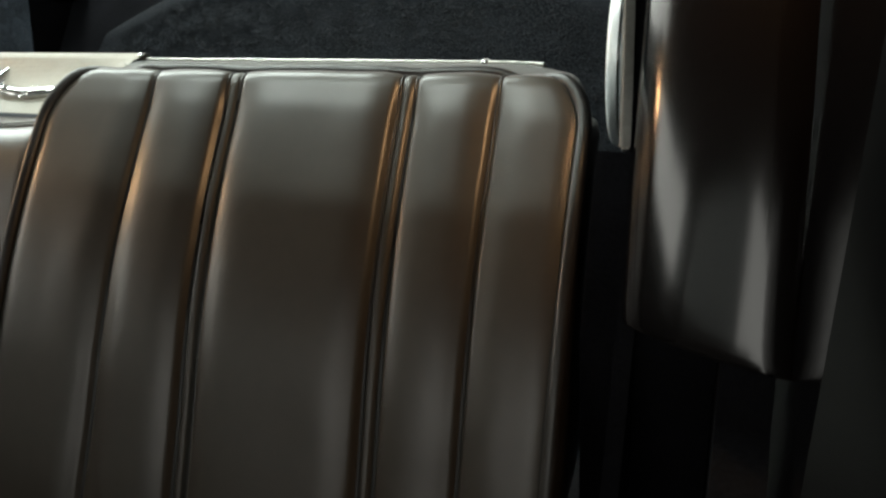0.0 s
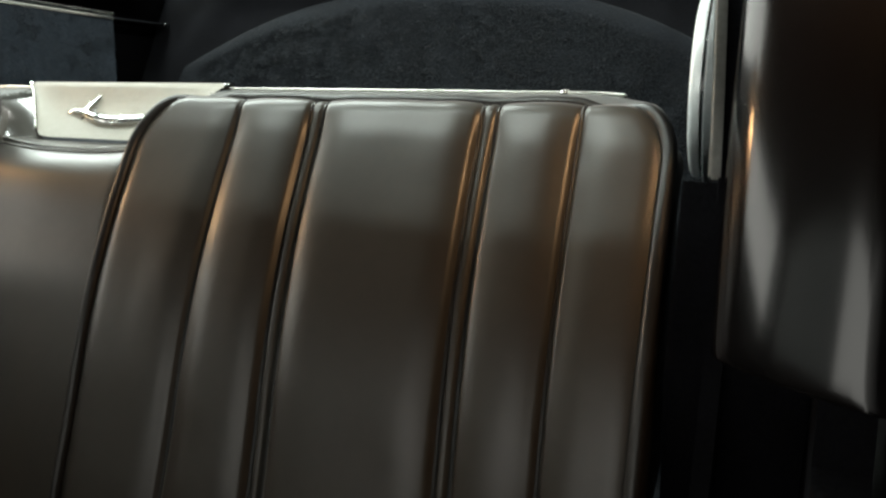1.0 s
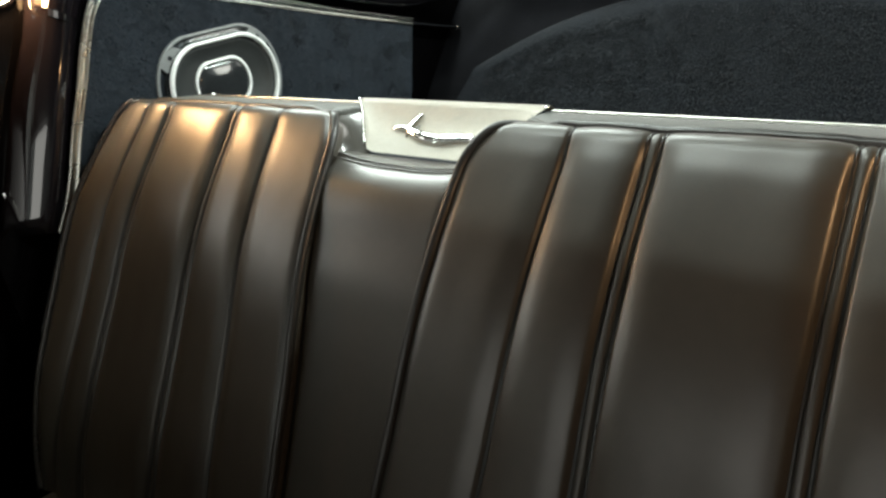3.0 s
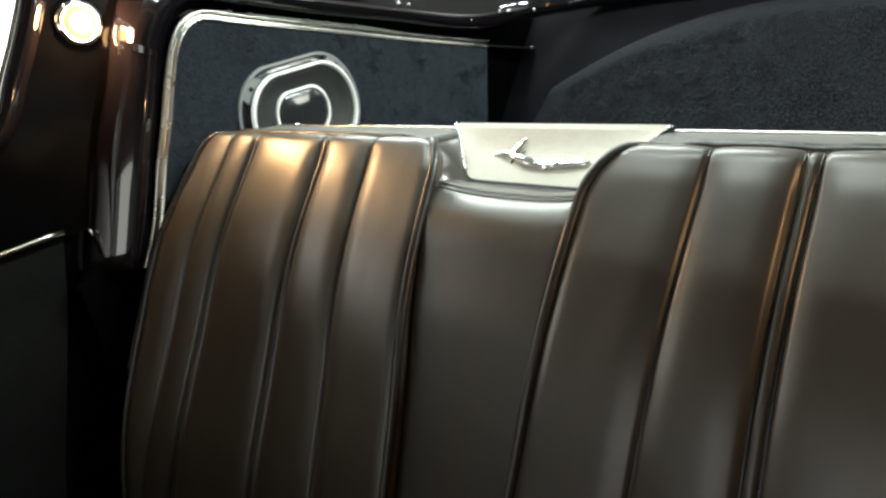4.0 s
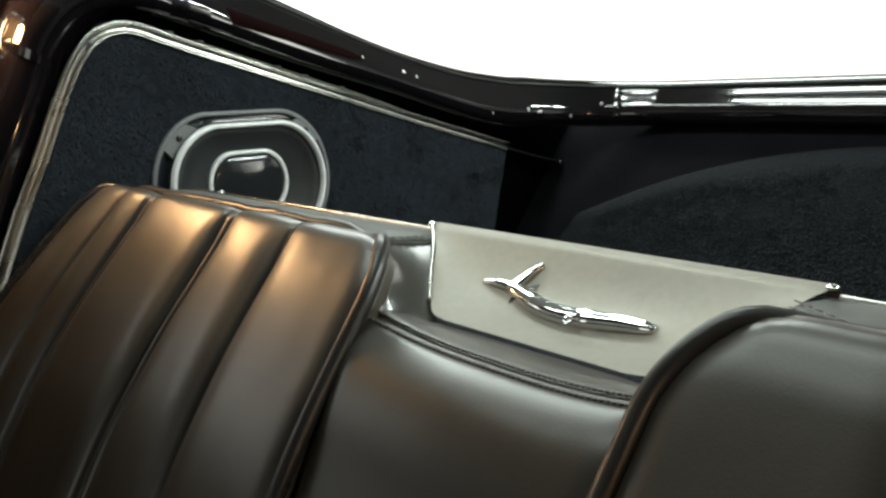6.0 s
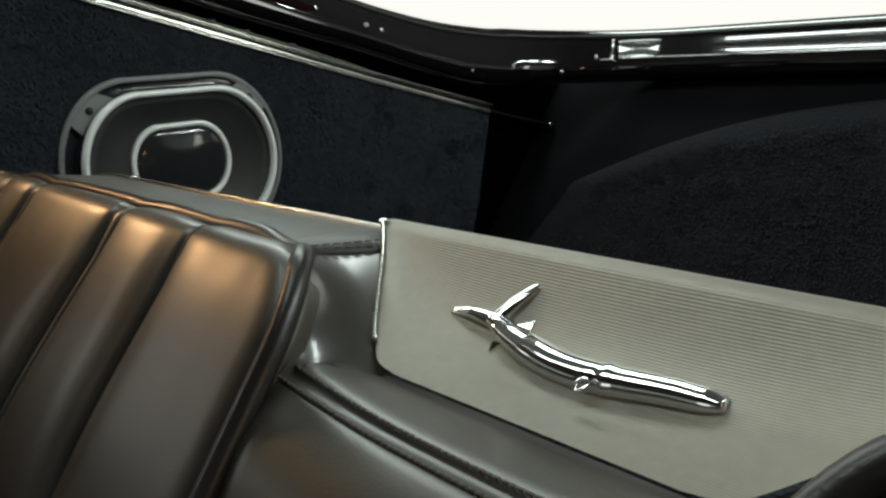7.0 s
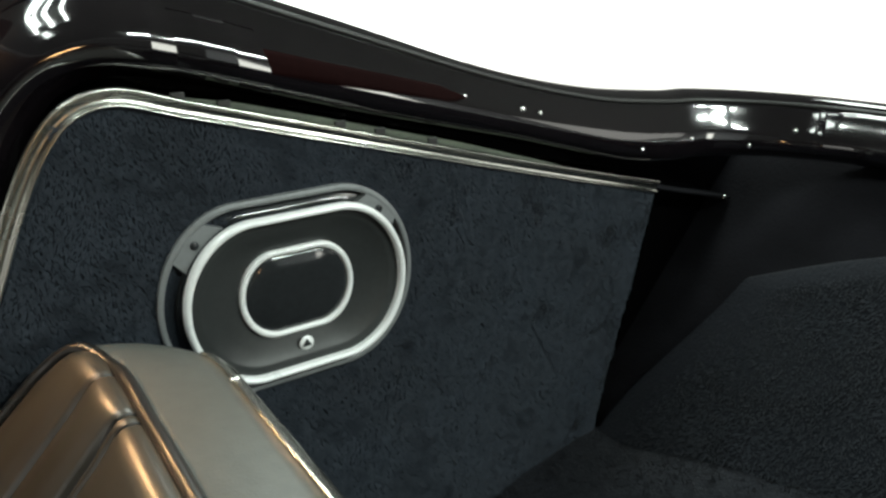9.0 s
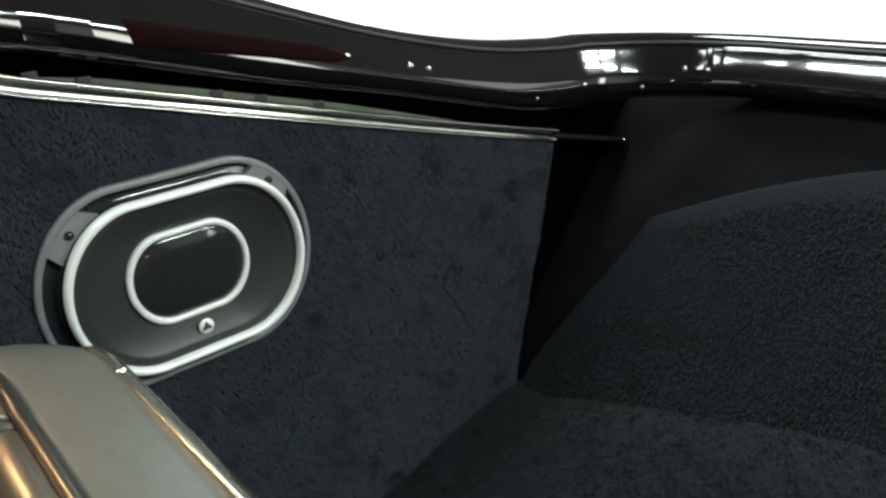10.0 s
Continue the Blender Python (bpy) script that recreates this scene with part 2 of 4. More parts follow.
# Unseen slab: keeps the bright world out of the rail's upward reflections.
tagged(part("ceiling_unseen", box(-6.5, 6.5, -6.0, 7.0, 3.4, 3.45), material("grey_ceiling", (0.06, 0.064, 0.062), 0.9, spread=0.2, scale=2), smooth=False), "unseen grey ceiling added high above the car to darken reflections", "ceiling", kind="structure")

# Plain glow added outside the side window to brighten the seat's sheen.
backdrop_glow = bpy.data.materials.new("plain_backdrop_glow")
backdrop_glow.use_nodes = True
backdrop_glow.node_tree.nodes["Principled BSDF"].inputs["Emission Color"].default_value = (1.0, 0.99, 0.92, 1)
backdrop_glow.node_tree.nodes["Principled BSDF"].inputs["Emission Strength"].default_value = 1.7
tagged(part("backdrop", box(-4.5, -4.45, -3.4, 3.0, -0.3, 3.0), backdrop_glow, smooth=False), "plain glowing backdrop added beyond the side window", "backdrop", kind="structure")

tagged(part("floor_showroom", box(-8, 8, -8, 8, -0.40, -0.35), material("white_epoxy_floor", (0.78, 0.78, 0.75), 0.3, spread=0.05, scale=2), smooth=False), "pale polished showroom floor under the car", "floor", kind="structure")

# Unseen screen added to block light and reflections from the right.
tagged(part("light_screen_right", box(1.15, 1.20, -3.0, 0.6, -0.35, 1.75), material("dark_screen", (0.05, 0.052, 0.05), 0.7, spread=0.2, scale=3), smooth=False), "unseen dark screen added beside the car to block light", "wall", kind="structure")

# Unseen screen added to dim what enters through the front opening.
tagged(part("light_screen_front", box(-3.6, -0.5, -2.7, -2.6, -0.35, 2.3), material("grey_screen", (0.15, 0.15, 0.15), 0.8, spread=0.2, scale=3), smooth=False), "unseen grey screen added in front of the car to dim light", "wall", kind="structure")

# Unseen wall added so the left rail mirrors grey, not bright world.
tagged(part("light_screen_far", box(4.6, 4.7, -6.0, 7.0, -0.35, 3.4), material("grey_far_screen", (0.22, 0.22, 0.23), 0.8, spread=0.1, scale=2), smooth=False), "unseen grey wall added far right to dim the rail's reflections", "wall", kind="structure")

# Unseen window, assumed from the rail's bright streak and sized to fill it.
window_light = bpy.data.materials.new("assumed_window")
window_light.use_nodes = True
window_light.node_tree.nodes["Principled BSDF"].inputs["Emission Color"].default_value = (1.0, 1.0, 0.9, 1)
window_light.node_tree.nodes["Principled BSDF"].inputs["Emission Strength"].default_value = 7
tagged(part("window_assumed", box(4.57, 4.598, 3.0, 3.9, 0.4, 2.9), window_light, smooth=False), "unseen tall bright window assumed from a streak on the rail", "window", kind="structure")

# rear slope of carpet behind the well, with a broad low hump
rows = []
for v in np.linspace(0, 1, 24):
    row = []
    for u in np.linspace(-1, 1, 60):
        x = 0.78 * u
        y, z = 0.4945 + 0.4205 * v, 0.332 + 0.51 * v
        k = 0.003 * noise.noise(Vector((x * 9, y * 9, z * 9)))
        row.append((x, y + k, z))
    rows.append(row)
bm, _ = sheet(rows)
back = bmesh.ops.extrude_face_region(bm, geom=bm.faces[:])
bmesh.ops.translate(bm, vec=(0, 0.03, -0.03), verts=[g for g in back["geom"] if isinstance(g, bmesh.types.BMVert)])
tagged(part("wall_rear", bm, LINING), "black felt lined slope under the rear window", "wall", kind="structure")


def rear_half(z):
    """Half the width of the rear carpet at height z."""
    return 0.605 + 0.087 * ease((0.70 - z) / 0.26)


# carpet laid on the slope, cut to a broad arch
rows = []
for u in np.linspace(-1, 1, 60):
    z1 = 0.800 - 0.135 * abs(u) ** 2.4
    row = []
    for v in np.linspace(0, 1, 16):
        z = 0.342 + (z1 - 0.342) * v
        x = u * rear_half(z)
        y = 0.585 + 0.33 * (z - 0.442) / 0.40 - 0.010
        row.append((x, y + 0.003 * noise.noise(Vector((x * 9, y * 9, z * 9))), z))
    rows.append(row + [(x, row[-1][1] + 0.012, row[-1][2] + 0.002)])
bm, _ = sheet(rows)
tagged(part("rear_carpet", bm, CARPET_SHADED), "black carpet with an arched top on the rear slope", "carpet", kind="structure")

# carpeted side panels, cut to the line of the chrome moulding
LEG = [(-0.330, 0.48), (-0.243, 0.624), (-0.206, 0.685), (-0.163, 0.783), (-0.134, 0.843), (-0.106, 0.906), (-0.080, 0.954), (-0.053, 0.981), (-0.018, 0.989), (0.03, 0.975)]
TOP = [(0.081, 0.960), (0.253, 0.910), (0.45, 0.853), (0.668, 0.793)]
for s, nm in ((-1, "wall_left"), (1, "wall_right")):
    rows = []
    for y in sorted(set([q[0] for q in LEG + TOP] + [k * 0.02 - 0.32 for k in range(50) if k * 0.02 - 0.32 < 0.66])):
        z1 = float(np.interp(y, [q[0] for q in LEG + TOP], [q[1] for q in LEG + TOP]))
        z0 = 0.30 if y < 0.571 else 0.444 + 0.349 * (y - 0.571) / 0.097
        rows.append([(s * side_x(y, s), y, z0 + (z1 - z0) * v) for v in np.linspace(0, 1, 12)])
    bm, _ = sheet(rows)
    thick = bmesh.ops.extrude_face_region(bm, geom=bm.faces[:])
    bmesh.ops.translate(bm, vec=(s * 0.012, 0, 0), verts=[g for g in thick["geom"] if isinstance(g, bmesh.types.BMVert)])
    # Right panel: same carpet, its shade put in by the felt's darker colour.
    tagged(part(nm, bm, CARPET if s < 0 else LINING, smooth=False), "black pile carpet panel on the car's side behind the seat" if s < 0 else "carpet panel on the car's side, its shade put in as black felt", "carpet", kind="structure")
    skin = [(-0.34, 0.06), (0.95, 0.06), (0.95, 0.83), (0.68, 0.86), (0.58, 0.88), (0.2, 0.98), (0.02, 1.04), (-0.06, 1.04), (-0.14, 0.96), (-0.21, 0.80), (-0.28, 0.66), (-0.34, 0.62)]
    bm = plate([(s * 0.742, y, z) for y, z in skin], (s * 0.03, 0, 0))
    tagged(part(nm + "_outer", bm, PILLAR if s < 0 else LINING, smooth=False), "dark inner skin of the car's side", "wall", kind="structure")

# Added plate: fills the gap beside the right leg with black.
tagged(part("gap_plate_right", plate([(0.650, y, z) for y, z in ((-0.205, 0.06), (-0.17, 0.06), (-0.17, 0.66), (-0.128, 0.765), (-0.148, 0.775), (-0.205, 0.66))], (0.091, 0, 0)), LINING, smooth=False), "black plate added to darken the gap beside the rail's right leg", "wall", kind="structure")

# doors below the glass
for s, nm in ((-1, "door_1"),):
    door = thing(nm, "black vinyl car door with a chrome moulding", "car door", (s * 0.8, -1.0, 0.1), kind="structure")
    inv = door.matrix_world.inverted()
    shape = [(FRONT, 0.1), (-0.53, 0.1), (-0.456, 0.326), (-0.40, 0.47), (-0.355, 0.59), (-0.322, 0.700), (FRONT, 0.700)]
    p = part("door_panel", plate([(s * 0.79, y, z) for y, z in shape], (s * 0.03, 0, 0)), DOOR, door, "", smooth=False)
    q = part("door_moulding", tube(spline([(s * 0.787, FRONT + 0.02, 0.709), (s * 0.787, -1.0, 0.709), (s * 0.783, -0.322, 0.709)], 30), 0.007, 10), SATIN, door, "bright satin metal moulding strip")
    for o in (p, q):
        o.matrix_parent_inverse = inv

# upper sides: gloss black, with the door glass opening cut through
WIN = spline([(-0.248, 1.085), (-0.262, 1.06), (-0.292, 1.01), (-0.328, 0.955), (-0.352, 0.915), (-0.378, 0.890), (-0.415, 0.875), (-0.48, 0.868), (-0.7, 0.864), (-1.0, 0.86)], 50)
WINDOW = [tuple(q) for q in WIN] + [(-1.24, 0.86), (-1.24, 1.14), (-0.9, 1.135), (-0.55, 1.112), (-0.30, 1.098), (-0.262, 1.094)]
for s, nm in ((-1, "wall_upper_left"), (1, "wall_upper_right")):
    outline = [(FRONT, 0.700), (-0.20, 0.700), (-0.14, 0.86), (-0.03, 1.0), (-0.03, 1.10), (-0.13, 1.20), (FRONT, 1.20)]
    if s > 0:      # the door on this side stands open: only the jamb and the header are left
        outline = [(-0.36, 0.1), (-0.20, 0.1)] + outline[1:] + [(FRONT, 1.14), (-0.42, 1.11), (-0.385, 1.09)]
    bm = plate([(s * 0.778, y, z) for y, z in outline], (s * (0.03 if s < 0 else 0.14), 0, 0), [(s * 0.778, y, z) for y, z in WINDOW] if s < 0 else None)
    tagged(part(nm, bm, PILLAR, smooth=False), "satin black panel round the side window" if s < 0 else "black door jamb beside an open door", "wall", kind="structure")
    if s < 0:
        lower = plate([(s * 0.798, y, z) for y, z in ((-0.60, 0.1), (-0.18, 0.1), (-0.18, 0.698), (-0.36, 0.698))], (s * 0.03, 0, 0))
        tagged(part(nm + "_pillar", lower, PILLAR, smooth=False), "satin black foot of the door pillar", "wall", kind="structure")
    sail = plate([(s * 0.748, -0.115, 1.05), (s * 0.72, 0.00, 1.09), (s * 0.715, 0.115, 1.080), (s * 0.718, -0.03, 1.135), (s * 0.735, -0.105, 1.20), (s * 0.748, -0.115, 1.20)], (s * 0.02, 0, 0))
    tagged(part(nm + "_sail", sail, PILLAR, smooth=False), "gloss black panel above the rail", "wall", kind="structure")
    if s > 0:
        continue
    # garnish round the opening: rounded lip, then a thin bright bead
    frame_ob = thing("window_1", "side window opening with a rounded gloss black frame", "window", (s * 0.775, -0.8, 0.86), kind="structure")
    inv = frame_ob.matrix_world.inverted()
    out = []
    for k, (grow, x) in enumerate(((0.0, 0.800), (0.0, 0.778), (0.004, 0.766), (0.012, 0.760), (0.022, 0.762), (0.032, 0.770), (0.036, 0.779))):
        loop = []
        for i, (y, z) in enumerate(WINDOW):
            y0, z0 = WINDOW[i - 1]
            y1, z1 = WINDOW[(i + 1) % len(WINDOW)]
            ny, nz = (z1 - z0), -(y1 - y0)
            l = math.hypot(ny, nz) or 1
            ny, nz = ny / l, nz / l
            if ny * (y + 0.85) + nz * (z - 0.98) < 0:
                ny, nz = -ny, -nz
            loop.append((s * x, y + grow * ny, z + grow * nz))
        out.append(loop)
    bm, _ = sheet(out, True)
    o = part("window_frame", bm, PAINT, frame_ob)
    o.matrix_parent_inverse = inv
    bead = [(s * 0.790, y, z) for y, z in WINDOW]
    o = part("window_bead", tube(bead + [bead[0]], 0.004, 6, caps=False), SATIN, frame_ob, "thin bright bead at the glass edge")
    o.matrix_parent_inverse = inv

rows = [[(0.80 * u, y, 1.185 + 0.075 * (1 - u * u)) for u in np.linspace(-1, 1, 25)] for y in np.linspace(FRONT, ROOF_BACK, 12)]
bm, _ = sheet(rows)
up = bmesh.ops.extrude_face_region(bm, geom=bm.faces[:])
bmesh.ops.translate(bm, vec=(0, 0, 0.03), verts=[g for g in up["geom"] if isinstance(g, bmesh.types.BMVert)])
tagged(part("ceiling", bm, LINER), "dark cloth headliner under the low roof", "ceiling", kind="structure")

# ---- the moulded gloss black rail: up the pillar, back along the side, across the rear, and down again ----
INNER = [(-0.700, -0.245, 0.622), (-0.699, -0.215, 0.685), (-0.699, -0.143, 0.85), (-0.699, -0.116, 0.912), (-0.699, -0.091, 0.966), (-0.700, -0.048, 1.003), (-0.701, 0.02, 1.003), (-0.703, 0.22, 0.946), (-0.703, 0.40, 0.898), (-0.703, 0.58, 0.846), (-0.700, 0.68, 0.830)]
OUTER = [(-0.779, -0.316, 0.632), (-0.772, -0.296, 0.68), (-0.768, -0.230, 0.83), (-0.766, -0.176, 0.93), (-0.764, -0.134, 1.02), (-0.745, -0.075, 1.083), (-0.72, 0.02, 1.098), (-0.716, 0.18, 1.050), (-0.716, 0.38, 0.982), (-0.716, 0.54, 0.944), (-0.714, 0.67, 0.927)]
ARC = 9
for k in range(1, ARC + 1):
    a = math.pi / 2 * k / ARC
    INNER.append((-0.50 - 0.200 * math.cos(a), 0.69 + 0.200 * math.sin(a), 0.830 - 0.006 * min(1, 1.6 * k / ARC)))
    OUTER.append((-0.50 - 0.212 * math.cos(a), 0.69 + 0.215 * math.sin(a), 0.927 - 0.019 * math.sin(a)))
for k in range(1, 11):
    w = k / 10
    bow = 0.008 * (1 - (1 - w) ** 2)
    INNER.append((-0.50 + 0.50 * w, 0.890 + bow, 0.824)), OUTER.append((-0.50 + 0.50 * w, 0.905 + bow, 0.908))


def both_sides(points, nearer):
    return points + [(-x * (1 - nearer / 0.71), y, z) for x, y, z in reversed(points[:-1])]


a_line, b_line = np.array(both_sides(INNER, 0.012)), np.array(both_sides(OUTER, 0.0))
a_line[-1] += (0, 0.028, 0.060)      # the right leg ends a little higher
b_line[-1] += (0, 0.032, 0.068)
a_line[-2] += (0, 0.010, 0.022)
b_line[-2] += (0, 0.016, 0.034)


def rail_line(points, n=401):
    """Resample both edges with the same parameter so that they stay side by side."""
    p = np.vstack([2 * points[0] - points[1], points, 2 * points[-1] - points[-2]])
    out = []
    for w in np.linspace(0, len(points) - 1, n):
        i = min(int(w), len(points) - 2)
        t = w - i
        a, b, c, d = p[i], p[i + 1], p[i + 2], p[i + 3]
        out.append(0.5 * (2 * b + (c - a) * t + (2 * a - 5 * b + 4 * c - d) * t ** 2 + (3 * b - a - 3 * c + d) * t ** 3))
    return np.array(out)


a_line, b_line = rail_line(a_line), rail_line(b_line)
tan = np.gradient(a_line, axis=0)
SECTION = [(0.0, -0.012), (0.0, 0.0), (0.03, 0.012), (0.09, 0.021), (0.18, 0.0255), (0.31, 0.0255), (0.44, 0.022), (0.58, 0.017), (0.72, 0.0125), (0.86, 0.0085), (0.96, 0.002), (1.0, -0.012)]
# on the pillar legs the face is rounder across
LEG_SECTION = [(0.0, -0.012), (0.0, 0.0), (0.03, 0.012), (0.09, 0.021), (0.18, 0.0255), (0.31, 0.0262), (0.44, 0.0245), (0.58, 0.0210), (0.72, 0.0160), (0.86, 0.0090), (0.96, 0.002), (1.0, -0.012)]
rail_rows, rail_frames = [], []
for i in range(len(a_line)):
    a, b = a_line[i], b_line[i]
    leg = ease((-0.06 - a[1]) / 0.07)
    ends = min(1.0, (min(i, len(a_line) - 1 - i) + 0.5) / 4)      # the foot is rounded off
    foot = math.sqrt(1 - (1 - ends) ** 2)
    t = tan[i] / np.linalg.norm(tan[i])
    nrm = np.cross(b - a, t)
    nrm /= np.linalg.norm(nrm)
    mid = np.array([0.0, 0.2, 0.9]) - a
    if np.dot(nrm, mid) < 0:
        nrm = -nrm
    rail_frames.append((a, b, nrm))
    rail_rows.append([a + (b - a) * w + nrm * (h + (h2 - h) * leg) * (foot if h > 0 else 1) for (w, h), (_, h2) in zip(SECTION, LEG_SECTION)])
rail = thing("window_garnish", "gloss black moulded rail framing the rear window", "trim", (0, 0.9, 0.83), kind="structure")
inv = rail.matrix_world.inverted()
SPLIT = next(i for i in range(200, len(a_line)) if a_line[i][1] < -0.06)
bm, _ = sheet(rail_rows[:SPLIT + 1])
o = part("garnish_moulding", bm, PAINT, rail)
o.matrix_parent_inverse = inv
# This leg's paint is roughened only to blur the reflections in it.
bm, _ = sheet(rail_rows[SPLIT:])
o = part("pillar_moulding", bm, SOFT_PAINT, rail, "black leg of the rail, roughened to blur its reflections")
o.matrix_parent_inverse = inv


def rail_at(y):
    """The index of the rail's cross-section at y on the left side."""
    return int(np.argmax(a_line[:, 1] >= y))


seal = [r[9] + (r[8] - r[9]) * 0.2 for r in rail_rows[rail_at(0.03):401 - rail_at(0.03)]]
o = part("rubber_seal", tube(seal, 0.0035, 6), RUBBER, rail, "thin rubber seal line")
o.matrix_parent_inverse = inv


def hang(parent, *obs):
    """Make finished meshes parts of a thing without moving them."""
    for o in obs:
        o.parent = parent
        o.matrix_parent_inverse = parent.matrix_world.inverted()


# ---- satin moulding round the carpet panels ----
def carpet_moulding(s):
    line = [(y, z) for y, z in LEG[1:] + TOP if s < 0 or z > 0.78]
    p = spline(line, 120)
    tan2 = np.gradient(p, axis=0)
    tan2 /= np.linalg.norm(tan2, axis=1)[:, None]
    rows = []
    for (y, z), (ty, tz) in zip(p, tan2):
        ny, nz = -tz, ty          # towards the outside of the curve
        x = side_x(y, s)
        row = []
        for w, h in ((-0.0056, -0.002), (-0.0058, 0.004), (-0.0046, 0.0054), (-0.0032, 0.0044), (-0.0024, 0.0010), (0.0058, 0.0010), (0.0068, 0.004), (0.0084, 0.006), (0.0106, 0.004), (0.0104, -0.002)):
            row.append((s * (x - h), y + ny * w, z + nz * w))
        rows.append(row)
    bm, vs = sheet(rows)
    # The right moulding is darkened in colour, since it faces only dim surroundings.
    ob = part("carpet_moulding", bm, SATIN if s < 0 else SATIN_SHADED)
    return tagged(ob, ("satin" if s < 0 else "shaded satin") + " metal channel moulding round the carpet panel", "trim", "carpet mouldings")


for s in (-1, 1):
    trim = carpet_moulding(s)
    line = [(s * 0.708, 0.672, 0.792), (s * 0.706, 0.74, 0.774), (s * 0.704, 0.80, 0.759), (s * 0.703, 0.835, 0.750)]
    tail = [[(q[0] + s * d, q[1], q[2] + h) for d, h in ((0.040, -0.0025), (0.0, -0.0025), (-0.001, 0.0), (0.0, 0.002), (0.040, 0.002))] for q in spline(line, 12)]
    bm, _ = sheet(tail)
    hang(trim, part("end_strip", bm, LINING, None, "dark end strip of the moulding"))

# pale seal strip showing in the gap between moulding and rail, with small dark clips
FELT = material("seal_felt", (0.075, 0.087, 0.066), 0.8, spread=0.5, scale=80)
for s in (-1, 1):
    line = spline([(0.0, 0.994), (0.06, 0.978), (0.25, 0.924), (0.45, 0.866), (0.56, 0.832)], 60)
    rows = []
    for k, (y, z) in enumerate(line):
        w = min(1.0, k / 10 + 0.05, (59 - k) / 25 + 0.05)
        gap = side_x(y, s) + 0.005
        rows.append([(s * (gap + 0.004), y, z - 0.006), (s * gap, y, z - 0.004 + 0.003 * w), (s * (gap + 0.006), y, z - 0.004 + 0.0078 * w)])
    bm, _ = sheet(rows)
    strip = tagged(part("seal_strip", bm, FELT), "pale felt seal strip between moulding and rail", "seal", "seal strips")
    for y in (0.035, 0.075, 0.19, 0.235, 0.30):
        z = float(np.interp(y, line[:, 0], line[:, 1]))
        x = s * (side_x(y, s) + 0.0055)
        c = part("clip", box(x - 0.002, x + 0.002, y - 0.006, y + 0.006, z - 0.005, z + 0.004, 0.001), RUBBER)
        hang(strip, c)


# covers over the rail joints near the pillar: a wide one round the bend, a narrower one behind it
def joint_cover(y0, y1, grow, lo, hi, name, label, right=False):
    """A shell over the rail between two places, with chamfered, hard edges all round."""
    span = (rail_frames[::-1] if right else rail_frames)[rail_at(y0):rail_at(y1) + 1]
    fine = spline(SECTION[lo:hi], 24)
    wide = fine[-1][0] - fine[0][0]
    top, skirt = [], []
    for a, b, nrm in span:
        row, low = [], []
        for w, h in fine:
            u = (w - fine[0][0]) / wide
            lift = grow * (1 - 0.45 * ease((u - 0.55) / 0.45))
            row.append(a + (b - a) * w + nrm * (h + lift))
            low.append(a + (b - a) * w + nrm * (h - 0.003))
        top.append(row), skirt.append(low)
    bm, _ = sheet([r[1:-1] for r in top[1:-1]])
    for edge, inner, base in ((top[0], top[1], skirt[0]), (top[-1], top[-2], skirt[-1])):
        mid = [e * 0.7 + f * 0.3 for e, f in zip(edge, base)]
        sheet([inner[1:-1], mid[1:-1]], bm=bm)
        sheet([mid, base], bm=bm)
    for k, j in ((0, 1), (-1, -2)):
        mid = [t[k] * 0.7 + f[k] * 0.3 for t, f in zip(top, skirt)]
        sheet([[t[j] for t in top[1:-1]], mid[1:-1]], bm=bm)
        sheet([mid, [f[k] for f in skirt]], bm=bm)
    hang(rail, part(name, bm, PAINT, None, label))


def rail_pocket(y0, y1, right):
    """A long dark slot let into the rail's swell, drifting up it towards the rear, with a rounded end."""
    span = (rail_frames[::-1] if right else rail_frames)[rail_at(y0):rail_at(y1) + 1]
    rows = []
    for k, (a, b, nrm) in enumerate(span):
        t = k / (len(span) - 1)
        mid, half = 0.30 + 0.13 * t, 0.125 - 0.02 * t
        left = (1 - t) / 0.06
        if left < 1:
            half *= math.sqrt(max(0.03, 1 - (1 - left) ** 2))
        ws = np.linspace(mid - half, mid + half, 9)
        hs = np.interp(ws, [q[0] for q in SECTION[1:]], [q[1] for q in SECTION[1:]])
        rows.append([a + (b - a) * w + nrm * (h + (0.0014 if 0 < i < 8 else -0.001)) for i, (w, h) in enumerate(zip(ws, hs))])
    bm, _ = sheet(rows)
    hang(rail, part("pocket", bm, POCKET, None, "long dark maroon pocket"))


POCKET = material("maroon_pocket", (0.0085, 0.0028, 0.0028), 0.75, spread=0.3, scale=20, ior=1.08)
for right in (False, True):
    joint_cover(-0.105, 0.026, 0.0070, 1, 9, "joint_cover", "wide gloss black cover round the rail bend", right)
    joint_cover(0.020, 0.107, 0.0042, 2, 8, "joint_cover", "narrow gloss black cover over the joint", right)
    joint_cover(0.860, 0.869, 0.0010, 1, 10, "joint_band", "thin gloss black band over the rear joint", right)
    rail_pocket(0.109, 0.338, right)


def dome_screw(name, at, r, label, category, group, squash=(0.6, 1, 1), mat=SCREW):
    bm = bmesh.new()
    bmesh.ops.create_uvsphere(bm, u_segments=12, v_segments=8, radius=r)
    bmesh.ops.scale(bm, vec=squash, verts=bm.verts)
    bmesh.ops.translate(bm, vec=at, verts=bm.verts)
    return tagged(part(name, bm, mat), label, category, group)


def on_rail(y, k, right=False):
    r = rail_rows[::-1] if right else rail_rows
    return tuple(r[rail_at(y)][k])


